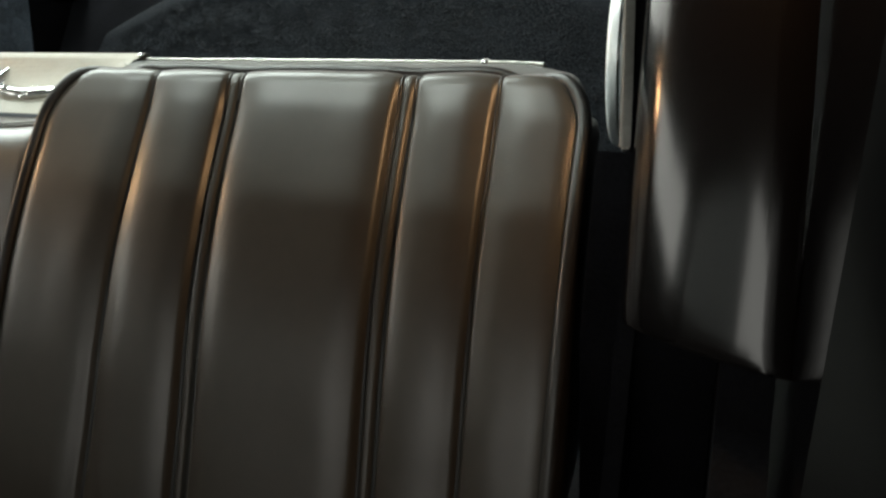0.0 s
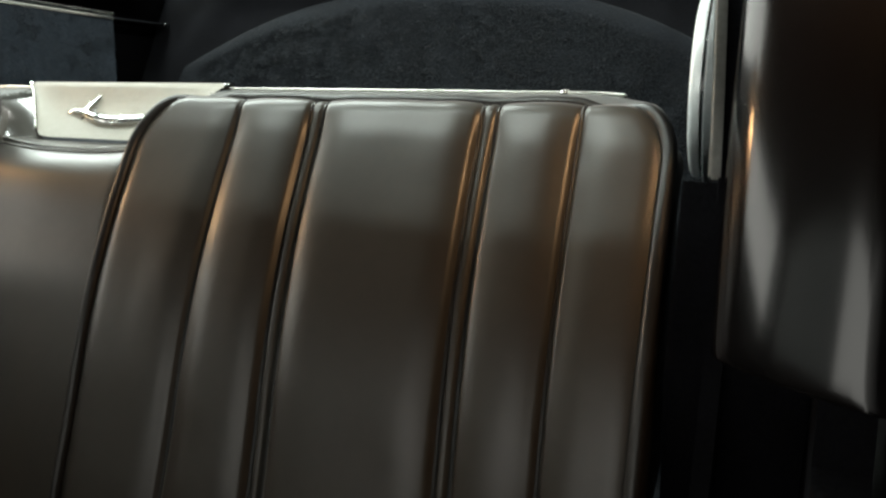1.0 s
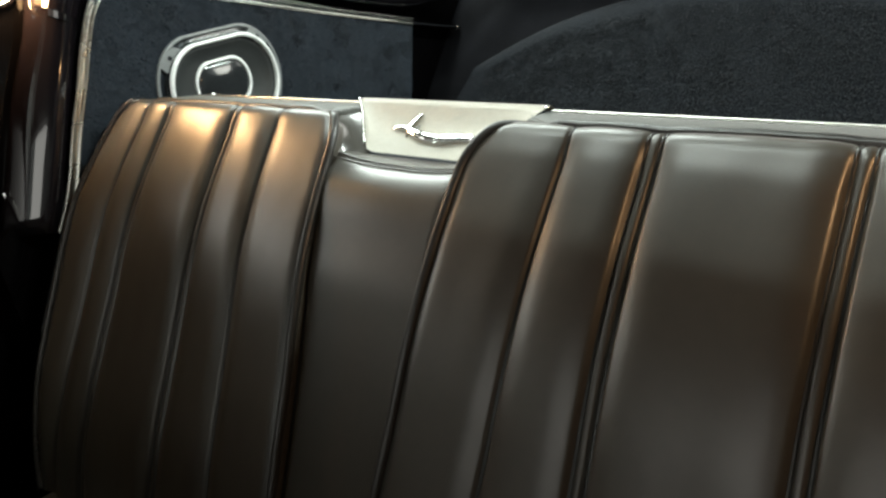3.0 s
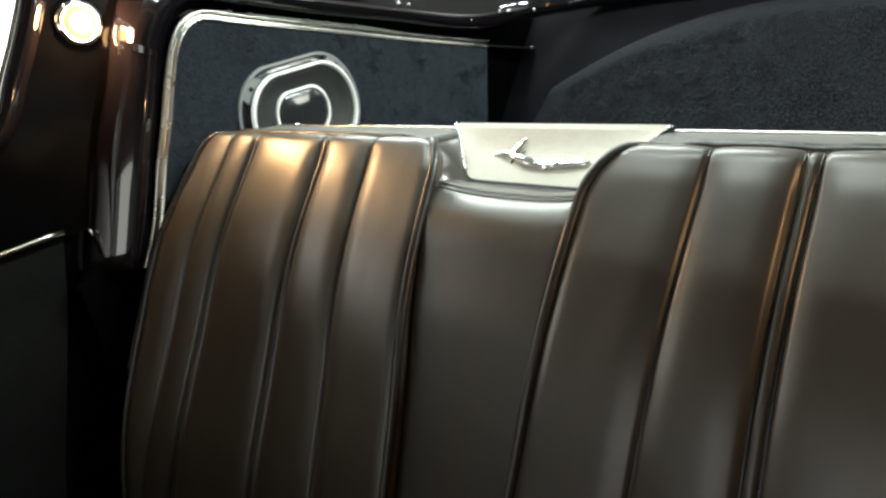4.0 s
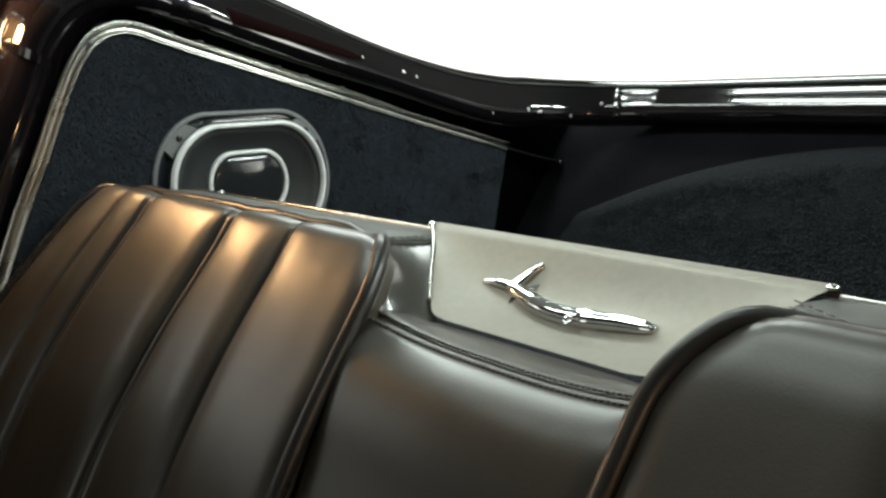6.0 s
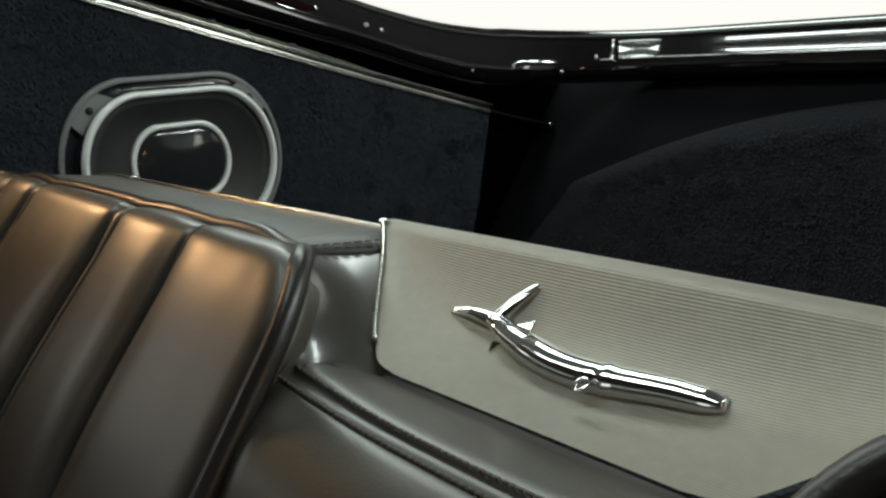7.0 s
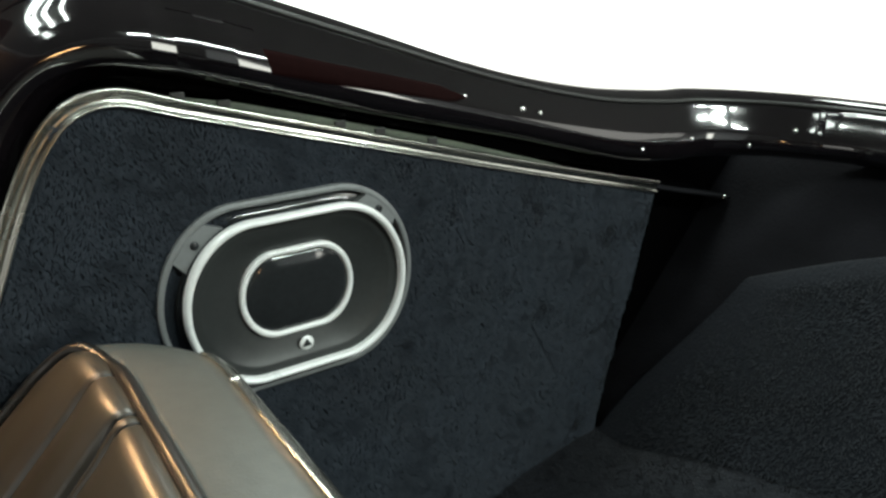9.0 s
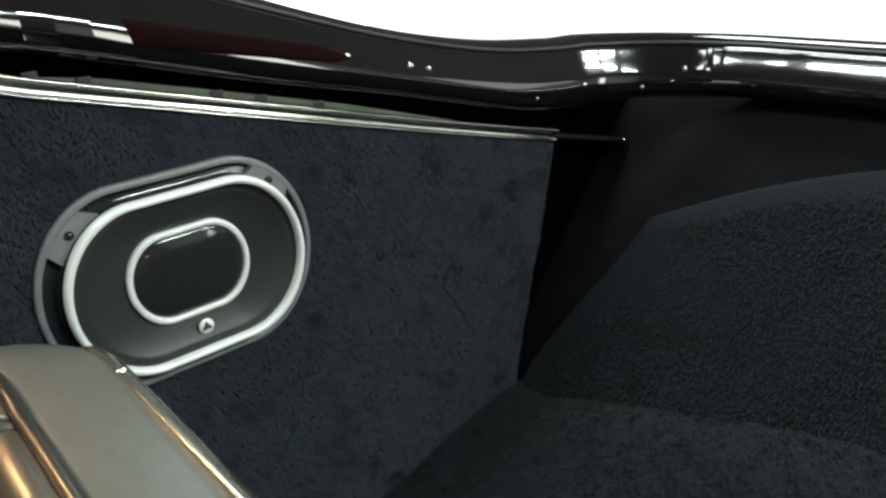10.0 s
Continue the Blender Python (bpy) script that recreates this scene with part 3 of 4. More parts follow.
for right in (False, True):
    for y, k, r in ((-0.010, 7, 0.0035), (0.335, 6, 0.003), (0.42, 6, 0.004), (0.435, 6, 0.003), (0.60, 4, 0.0028), (0.70, 5, 0.003), (0.80, 4, 0.0035), (0.845, 6, 0.004)):
        dome_screw("rail_screw", on_rail(y, k, right), r, "small domed steel screw in the black rail", "screw", "rail screws")
for s in (-1, 1):
    dome_screw("lining_screw", (s * 0.703, 0.824, 0.7525), 0.004, "small steel screw at the end of the moulding", "screw", "lining screws")

# ---- the back seat ----
seat = thing("back_seat", "dark brown-black vinyl bench back with fluted sewn pleats and piping", "car seat", (0, -0.3, 0.1))
PROFILE = spline([(-0.066, 0.802), (-0.082, 0.8055), (-0.097, 0.793), (-0.128, 0.760), (-0.165, 0.718), (-0.203, 0.669), (-0.235, 0.620), (-0.270, 0.560), (-0.308, 0.498), (-0.355, 0.42), (-0.395, 0.34), (-0.425, 0.26)], 150)
STEP = np.linalg.norm(np.diff(PROFILE, axis=0), axis=1)
RUN = np.concatenate([[0], np.cumsum(STEP)])
PTAN = np.gradient(PROFILE, axis=0)
PTAN /= np.linalg.norm(PTAN, axis=1)[:, None]
# seams (distance from the middle, twin-welted or not), then how fast each part of a wing draws inward on its way down
SEAMS = {-1: ((0.217, 0), (0.321, 1), (0.500, 1), (0.570, 0)), 1: ((0.236, 0), (0.322, 1), (0.488, 1), (0.565, 0))}
INNER_X = {-1: 0.090, 1: 0.121}
DRAW = {-1: (0.165, 0.145, 0.070, 0.0, -0.020, -0.02), 1: (0.0, 0.0, -0.050, -0.050, -0.035, -0.02)}
OUT_X, R_OUT = {-1: 0.648, 1: 0.636}, 0.060
R_IN = {-1: 0.062, 1: 0.074}


def fan(x, z, s):
    """Pleats draw together towards the middle as they run down the seat."""
    return x - float(np.interp(x, (0.09, 0.225, 0.322, 0.495, 0.567, 0.65), DRAW[s])) * max(0.0, 0.785 - z)


def wrap(x, run, s):
    """The outer end of the seat curls forward."""
    return -(0.24 if s < 0 else 0.10) * max(0.0, x - 0.50) ** 1.4 * min(1.3, 0.15 + run / 0.16)


def wing_edges(run, s):
    """The inner and outer edge of a seat wing, that far down its face from the top."""
    a = b = 0.0
    r = R_IN[s]
    if run < r:
        a = r - math.sqrt(r ** 2 - (r - run) ** 2)
    if run < R_OUT:
        b = R_OUT - math.sqrt(R_OUT ** 2 - (R_OUT - run) ** 2)
    return INNER_X[s] + a, OUT_X[s] - b - (0.03 if s < 0 else 0.06) * max(0.0, (run - 0.30) / 0.3) ** 2


def puff(x, xi, xo, run, s):
    """How far the padding stands out at x: pleats swell between the sewn seams."""
    h = 0.004
    ease = min(1.0, 0.15 + run / 0.06)
    for sx, double in SEAMS[s]:
        d = abs(x - sx)
        if double:
            h -= (0.0075 * math.exp(-((d / 0.019) ** 2)) + 0.0055 * math.exp(-(((d - 0.0068) / 0.0030) ** 2))) * ease
        else:
            h -= (0.0055 * math.exp(-((d / 0.016) ** 2)) + 0.0045 * math.exp(-((d / 0.0030) ** 2))) * ease
    e = min(x - xi, xo - x)
    h -= 0.007 * max(0.0, 1 - e / 0.018) ** 2
    h -= 0.004 * max(0.0, 1 - run / 0.012) ** 2
    return h


def wing(s):
    IN_X = INNER_X[s]
    marks = [sx + k * 0.0017 for sx, _ in SEAMS[s] for k in range(-8, 9)]
    xs = sorted(set(list(np.linspace(IN_X, OUT_X[s], 80)) + marks + [IN_X + 0.003, IN_X + 0.007, OUT_X[s] - 0.003, OUT_X[s] - 0.007]))
    rows, edge_in, edge_out = [], [], []
    for (y, z), (ty, tz), run in zip(PROFILE, PTAN, RUN):
        xi, xo = wing_edges(run, s)

        def face(x, lift=0.0):
            h = puff(x, xi, xo, run, s) + lift + 0.0006 * noise.noise(Vector((s * x * 24, y * 13, z * 13))) + 0.0002 * noise.noise(Vector((s * x * 60, y * 30, z * 30)))
            return np.array((s * fan(x, z, s), y + tz * h + wrap(x, run, s), z - ty * h))

        rows.append([face(xi, -0.012), face(xi, -0.006)] + [face(min(max(x, xi + 0.0002 * (x - IN_X)), xo - 0.0002 * (OUT_X[s] - x))) for x in xs] + [face(xo, -0.015), face(xo, -0.035)])
        edge_in.append(face(xi, 0.004)), edge_out.append(face(xo, 0.004))
    bm, _ = sheet(rows)
    bmesh.ops.remove_doubles(bm, verts=bm.verts, dist=0.0001)
    body = part("seat_wing", bm, VINYL, None, "fluted vinyl wing of the seat back")
    top = [q + np.array((0, 0.001, 0.004)) for q in rows[0] if wing_edges(0, s)[0] + 0.001 < abs(q[0]) < wing_edges(0, s)[1] - 0.001]
    line = edge_in[::-1] + top + edge_out
    keep = [line[0]]
    for q in line[1:]:
        if np.linalg.norm(q - keep[-1]) > 0.004:
            keep.append(q)
    keep = np.array(keep)
    for _ in range(2):
        keep[1:-1] = (keep[:-2] + 2 * keep[1:-1] + keep[2:]) / 4
    cord = part("piping", tube(keep, 0.0056, 10), PIPING, None, "black welt piping")
    threads = []
    for sx, double in SEAMS[s]:
        for off in ((-0.0068, 0.0068) if double else (0.0,)):
            pts = []
            for (y, z), (ty, tz), run in zip(PROFILE, PTAN, RUN):
                xi, xo = wing_edges(run, s)
                if xi + 0.004 < sx + off < xo - 0.004:
                    h = puff(sx + off, xi, xo, run, s) + 0.0002
                    pts.append((s * fan(sx + off, z, s), y + tz * h + wrap(sx + off, run, s), z - ty * h))
            threads.append(part("seam_cord", tube(pts, 0.0016, 6), PIPING))
    return body, cord, threads


for s in (-1, 1):
    body, cord, threads = wing(s)
    hang(seat, body)
    hang(body, cord, *threads)

# middle section with the dished lip under the badge panel
MID = spline([(-0.066, 0.753), (-0.084, 0.7565), (-0.102, 0.7572), (-0.119, 0.7545), (-0.138, 0.744), (-0.155, 0.725), (-0.174, 0.698), (-0.200, 0.661), (-0.226, 0.614), (-0.260, 0.555), (-0.298, 0.492), (-0.345, 0.415), (-0.385, 0.335), (-0.415, 0.255)], 216)


def lip_seam(u):
    """The row of the middle section that carries the lip's seam."""
    return 13.8 + 1.2 * u ** 6


rows = []
for k, (y, z) in enumerate(MID):
    row = []
    for u in np.linspace(-1, 1, 61):
        w = min(1.0, k / 16)
        w = w * w * (3 - 2 * w)
        xl, xr = -fan(INNER_X[-1], z, -1) - 0.008, fan(INNER_X[1], z, 1) + 0.008
        xl, xr = -0.074 + (xl + 0.074) * w, 0.090 + (xr - 0.090) * w
        x = (xl + xr) / 2 + u * (xr - xl) / 2
        smile = 0.016 * abs(u) ** 3 * max(0.0, 1 - k / 52) * w
        soft = 0.006 * math.exp(-((k - 28) / 14) ** 2) * (1 - u * u)
        edge = -0.012 * max(0, abs(u) - 0.82) / 0.18 * min(1, k / 60)
        groove = -0.0024 * math.exp(-((k - lip_seam(u)) / 1.5) ** 2)
        wob = 0.0002 * noise.noise(Vector((x * 20, y * 12, z * 12)))
        row.append((x, y - soft * 0.5 - edge * 0.6 + wob, z + smile + soft * 0.5 + edge * 0.4 + groove))
    rows.append(row)
bm, _ = sheet(rows)
middle = part("seat_middle", bm, VINYL, None, "smooth vinyl middle section with a dished lip")
hang(seat, middle)
# twin rows of stitches along the lip
for off in (-1.6, 1.6):
    for k in range(0, 60):
        q = []
        for w in (0.1, 0.45, 0.8):
            u = -1 + (k + w) / 30
            r = min(len(rows) - 2.0, max(0.0, lip_seam(u) + off))
            r0, c0 = int(r), min(59, int(k + w))
            a, b = np.array(rows[r0][c0]), np.array(rows[r0][c0 + 1])
            c = np.array(rows[r0 + 1][c0])
            q.append(a + (b - a) * (k + w - c0) + (c - a) * (r - r0) + np.array([0, -0.0006, 0.0011]))
        hang(middle, part("stitch", tube(q, 0.0009, 5), THREAD))
lip_rows = rows

UPS = np.array([0.0, 0.070, 0.043])
UPS /= np.linalg.norm(UPS)
OUTW = np.array([0.0, -UPS[2], UPS[1]])
FOOT = np.array([0.0, -0.071, 0.7575])


def on_panel(x, w, h=0.0):
    """A point of the sloping panel: x across, w up the slope from its foot, h off its face."""
    q = FOOT + UPS * w + OUTW * h
    return np.array([x, q[1], q[2]])


WID = spline([(0.062, 0.0), (0.076, 0.003), (0.0875, 0.013), (0.106, 0.034), (0.128, 0.060), (0.148, 0.0805)], 40)
# half the panel's width on either side, by height: its foot reaches further to the right
HALF = {s: [(hw + (0.016 * (1 - ease((w - 0.040) / 0.0405)) if s > 0 else 0.0), w) for hw, w in WID] for s in (-1, 1)}

# sloping vinyl cheeks between wing corner and badge panel, and the flat deck behind the piping
for s in (-1, 1):
    x0, x1 = INNER_X[s] + R_IN[s] + 0.004, fan(INNER_X[s], 0.765, s)
    cor = spline([(x1 + (x0 - x1) * (1 - math.sin(a)), -0.067 - 0.052 * (1 - math.cos(a)), 0.7993 - 0.037 * (1 - math.cos(a))) for a in np.linspace(0, math.pi / 2, 12)], 36)
    edge = [np.array((abs(r[0 if s < 0 else -1][0]) - 0.001, r[0 if s < 0 else -1][1], r[0 if s < 0 else -1][2])) for r in lip_rows[1:20:4]]
    low = spline([on_panel(hw + 0.001, w, -0.0005) for hw, w in [q for q in HALF[s] if q[1] < 0.066][:8:-7]] + edge, 36)
    rows = []
    for k, (a, b) in enumerate(zip(cor, low)):
        row = []
        sag = 0.008 * math.sin(math.pi * min(1.0, (k + 1) / 36)) ** 0.6
        gap = np.linalg.norm(b - a) / 0.05
        for w in np.linspace(0, 1, 20):
            q = a + (b - a) * w
            q = q + np.array([-0.15, 0.35, -0.9]) * sag * min(1.0, gap) * math.sin(math.pi * w)
            row.append((s * q[0], q[1], q[2]))
        rows.append(row)
    for _ in range(50):
        grid = np.array(rows)
        grid[1:-1, 1:-1] = (grid[:-2, 1:-1] + grid[2:, 1:-1] + grid[1:-1, :-2] + grid[1:-1, 2:]) / 4
        rows = [list(map(tuple, r)) for r in grid]
    bm, _ = sheet(rows)
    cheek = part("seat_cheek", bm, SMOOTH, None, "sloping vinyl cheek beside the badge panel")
    hang(seat, cheek)
    for off in (0.0, 0.006):
        for k in range(8):
            w0 = k / 8
            c = INNER_X[s] + R_IN[s]
            q = [(s * (c - (c - 0.136) * (w0 + d)), -0.063 + 0.044 * (w0 + d) + off, 0.8002 - 0.0055 * (w0 + d) + 0.4 * off * (w0 + d)) for d in (0.01, 0.05, 0.09)]
            hang(cheek, part("stitch", tube(q, 0.0005, 5), THREAD_PALE))
    rows = []
    for u in np.linspace(0, 1, 70):
        x = 0.1345 + u * (OUT_X[s] - 0.002 - 0.1345)
        drop = max(0.0, x - (OUT_X[s] - R_OUT))
        run = R_OUT - math.sqrt(R_OUT ** 2 - drop ** 2)
        near = float(np.interp(run, RUN, PROFILE[:, 0])) + wrap(x, run, s) + 0.001
        zn = float(np.interp(run, RUN, PROFILE[:, 1])) - 0.0015
        corner = INNER_X[s] + R_IN[s] + 0.004
        if x < corner:
            near = -0.0675 + 0.051 * (corner - x) / (corner - 0.134)
            zn = 0.7992 - 0.0072 * (corner - x) / (corner - 0.134)
        w = min(1.0, max(0.0, (x - OUT_X[s] + 0.088) / 0.086))
        far = 0.004 + (near + 0.016 - 0.004) * w ** 1.5
        zf = 0.7965 + (zn - 0.004 - 0.7965) * w ** 1.3
        if x < 0.1485:
            up_w = float(np.interp(x - 0.001, [q[0] for q in HALF[s]], [q[1] for q in HALF[s]]))
            far, zf = on_panel(x, up_w, 0.0003)[1:]
        near = min(near, far - 0.0005)
        rows.append([(s * x, near - 0.0005, zn - (0.0015 if x < corner else 0.008))] + [(s * x, near + (far - near) * v, zn + (zf - zn) * v + 0.0025 * math.sin(math.pi * v)) for v in np.linspace(0, 1, 7)] + [(s * x, far + 0.001, zf - 0.05)])
    bm, _ = sheet(rows)
    hang(seat, part("seat_deck", bm, DECK, None, "flat grey-black vinyl deck behind the piping"))
    # outer flank of the wing
    rows = []
    for (y, z), run in zip(PROFILE, RUN):
        xo = wing_edges(run, s)[1]
        bend = wrap(xo, run, s)
        xo = fan(xo, z, s)
        f = min(1.0, run / 0.07)
        drop = 0.03 * (1 - f)
        rows.append([(s * (xo - 0.001), y + bend, z - 0.003), (s * (xo + 0.004 * f), y + bend + 0.004 + 0.016 * f, z - 0.006 - drop), (s * (xo + 0.004 * f), y + bend + 0.008 + 0.042 * f, z - 0.008 - drop), (s * (xo - 0.004), y + bend + 0.012 + (max(0.09, -0.05 - y - bend) - 0.012) * f, z - 0.012 - drop)])
    bm, _ = sheet(rows)
    hang(seat, part("seat_flank", bm, VINYL, None, "vinyl side of the seat back"))
hang(seat, part("seat_shell", box(-0.60, 0.60, -0.045, 0.012, 0.40, 0.735), CARPET, None, "black carpeted back of the seat", smooth=False))

cushion = thing("seat_cushion", "dark vinyl bench cushion in front of the seat back", "car seat", (0, -0.6, 0.1))
rows = []
for v in np.linspace(0, 1, 20):
    y = -0.30 - 0.50 * v
    row = []
    for u in np.linspace(-1, 1, 50):
        e = max(0, (abs(u) - 0.9) / 0.1)
        f = max(0, (v - 0.85) / 0.15)
        row.append((0.64 * u, y, 0.245 + 0.02 * math.sin(math.pi * v) - 0.05 * e ** 2 - 0.08 * f ** 2))
    rows.append(row)
bm, _ = sheet(rows)
dn = bmesh.ops.extrude_face_region(bm, geom=bm.faces[:])
bmesh.ops.translate(bm, vec=(0, 0, -0.07), verts=[g for g in dn["geom"] if isinstance(g, bmesh.types.BMVert)])
hang(cushion, part("cushion_pad", bm, VINYL))
hang(cushion, part("cushion_base", box(-0.62, 0.62, -0.78, -0.20, 0.1, 0.17, 0.01), DOOR))

# ---- brushed strip along the back edge of the seat ----
strip = thing("deck_strip", "brushed aluminium edge strip screwed along the seat deck", "trim strip", (0, 0, 0.74))
for s in (-1, 1):
    rows = []
    for u in np.linspace(0, 1, 60):
        x = s * (0.153 + 0.427 * u)
        cut = 0.006 * max(0, (abs(x) - 0.54) / 0.04) ** 2
        by = 0.013 - cut
        rows.append([(x, by - 0.0115, 0.7960), (x, by - 0.0112, 0.7985), (x, by - 0.0105, 0.7992), (x, by - 0.0088, 0.7988), (x, by - 0.0045, 0.7972), (x, by - 0.0012, 0.7950), (x, by, 0.7925), (x, by + 0.0006, 0.7905), (x, by - 0.001, 0.735)])
    bm, _ = sheet(rows)
    hang(strip, part("strip_plate", bm, STEEL))
for s in (-1, 1):
    bm = bmesh.new()
    bmesh.ops.create_uvsphere(bm, u_segments=12, v_segments=8, radius=0.005)
    bmesh.ops.scale(bm, vec=(1, 1, 0.45), verts=bm.verts)
    bmesh.ops.translate(bm, vec=(s * 0.525, 0.005, 0.7978), verts=bm.verts)
    hang(strip, part("strip_screw", bm, SCREW, None, "small domed screw"))

# ---- badge panel in the dip of the seat ----
panel = thing("badge_panel", "pale woven metal cloth panel with a chrome edge", "panel", tuple(on_panel(0, 0)))
rows = []
for (left, w), (right, _) in zip(HALF[-1], HALF[1]):
    rows.append([on_panel(u * (left if u < 0 else right), w, 0.0015 - 0.0085 * math.sin(math.pi * min(1, w / 0.0815)) * (1 - u * u) ** 0.5) for u in np.linspace(-1, 1, 40)])
for grow, back, down in ((0.0835, 0.0, 0.0), (0.0850, 0.002, 0.0006), (0.0850, 0.0045, 0.0006), (0.0850, 0.0085, -0.001), (0.0850, 0.0105, -0.003), (0.0850, 0.0115, -0.008)):
    rows.append([on_panel(u * 0.150, grow, 0.0008) + np.array([0, back, down]) for u in np.linspace(-1, 1, 40)])
bm, _ = sheet(rows)
face = part("panel_cloth", bm, WEAVE)
hang(panel, face)
for s in (-1, 1):
    if s < 0:
        line = [on_panel(s * hw, w, 0.003) for hw, w in WID[9:]]
        line.append(on_panel(s * 0.1505, 0.083, 0.0025))
        hang(panel, part("chrome_edge", tube(line, 0.0014, 8), SATIN, None, "thin chrome edge bead"))
    bm = bmesh.new()
    bmesh.ops.create_uvsphere(bm, u_segments=12, v_segments=8, radius=0.0030)
    bmesh.ops.scale(bm, vec=(1.1, 1.2, 0.5), verts=bm.verts)
    bmesh.ops.translate(bm, vec=tuple(on_panel(s * 0.1505, 0.0835, 0.0025)), verts=bm.verts)
    hang(panel, part("edge_knob", bm, CHROME, None, "chrome end of the edge bead"))

# ---- chrome bird badge standing on its pins ----
badge = thing("bird_badge", "polished chrome stylised bird badge on a woven panel", "badge", tuple(on_panel(0, 0.04)))
body = spline([(-0.042, -0.0235, 0.7765), (-0.036, -0.0275, 0.7745), (-0.024, -0.031, 0.772), (-0.002, -0.0355, 0.7695), (0.016, -0.0365, 0.769), (0.033, -0.0355, 0.770), (0.052, -0.034, 0.7715), (0.072, -0.033, 0.772)], 60) + OUTW * 0.003 - UPS * 0.0028 + np.array((0.0015, 0, 0))
rad = np.interp(np.linspace(0, 1, 60), [0, 0.06, 0.25, 0.55, 0.60, 0.62, 0.64, 0.85, 0.95, 1.0], [0.0044, 0.0060, 0.0084, 0.0084, 0.0082, 0.0094, 0.0080, 0.0068, 0.0058, 0.0034])
hang(badge, part("badge_body", tube(body, 0.005, 16, taper=rad * 0.95, flat=0.8), CHROME))
for tip, r0 in (((-0.067, -0.024, 0.7755), 0.0054), ((-0.030, -0.006, 0.7895), 0.0050)):
    root = np.array((-0.0405, -0.0245, 0.7765))
    line = spline([root, (root + np.array(tip)) / 2 + np.array((0, 0, 0.0012)), tip], 16) + OUTW * 0.003 - UPS * 0.0045 + np.array((0.0015, 0, 0))
    hang(badge, part("badge_feather", tube(line, r0, 10, taper=np.linspace(r0, 0.0030, 16), flat=0.7), CHROME, None, "slim chrome tail feather"))
for root, tip, side in (((-0.0181, 0.0397), (-0.011, 0.0466), (-0.0071, 0.0388)), ((-0.0189, 0.0291), (-0.0242, 0.0231), (-0.0242, 0.0285))):
    root, tip, side = (np.array(q) for q in (root, tip, side))
    fin = plate([on_panel(*root, 0.003), on_panel(*(root + (tip - root) * 0.8), 0.0015), on_panel(*(root + (side - root) * 0.75), 0.0035)], tuple(OUTW * 0.0016))
    hang(badge, part("badge_fin", fin, CHROME, None, "small three-cornered chrome fin", smooth=False))
ring = [on_panel(0.0248 + 0.0022 * math.cos(a), 0.0235 + 0.0030 * math.sin(a), 0.003) for a in np.linspace(0, 2 * math.pi, 17)]
hang(badge, part("badge_loop", tube(ring, 0.0008, 6, caps=False), CHROME, None, "tiny chrome loop"))


# ---- oval loudspeakers in the carpet panels ----
def oval(hw, hh, n=96, k=2.0):
    """Two straight sides joined by round ends."""
    out, e = [], 0.38 * hw
    for a in np.linspace(0, 2 * math.pi, n, endpoint=False):
        c, s_ = math.cos(a), math.sin(a)
        out.append((math.copysign(e + (hw - e) * abs(c) ** (2 / k), c), hh * math.copysign(abs(s_) ** (2 / k), s_)))
    return out


def turned(profile, n=96):
    """A ring or dish built from (half length, half height, depth) steps."""
    rows = [[(u, v, d) for u, v in oval(a, b, n)] for a, b, d in profile]
    bm, vs = sheet(rows, True)
    return bm, vs


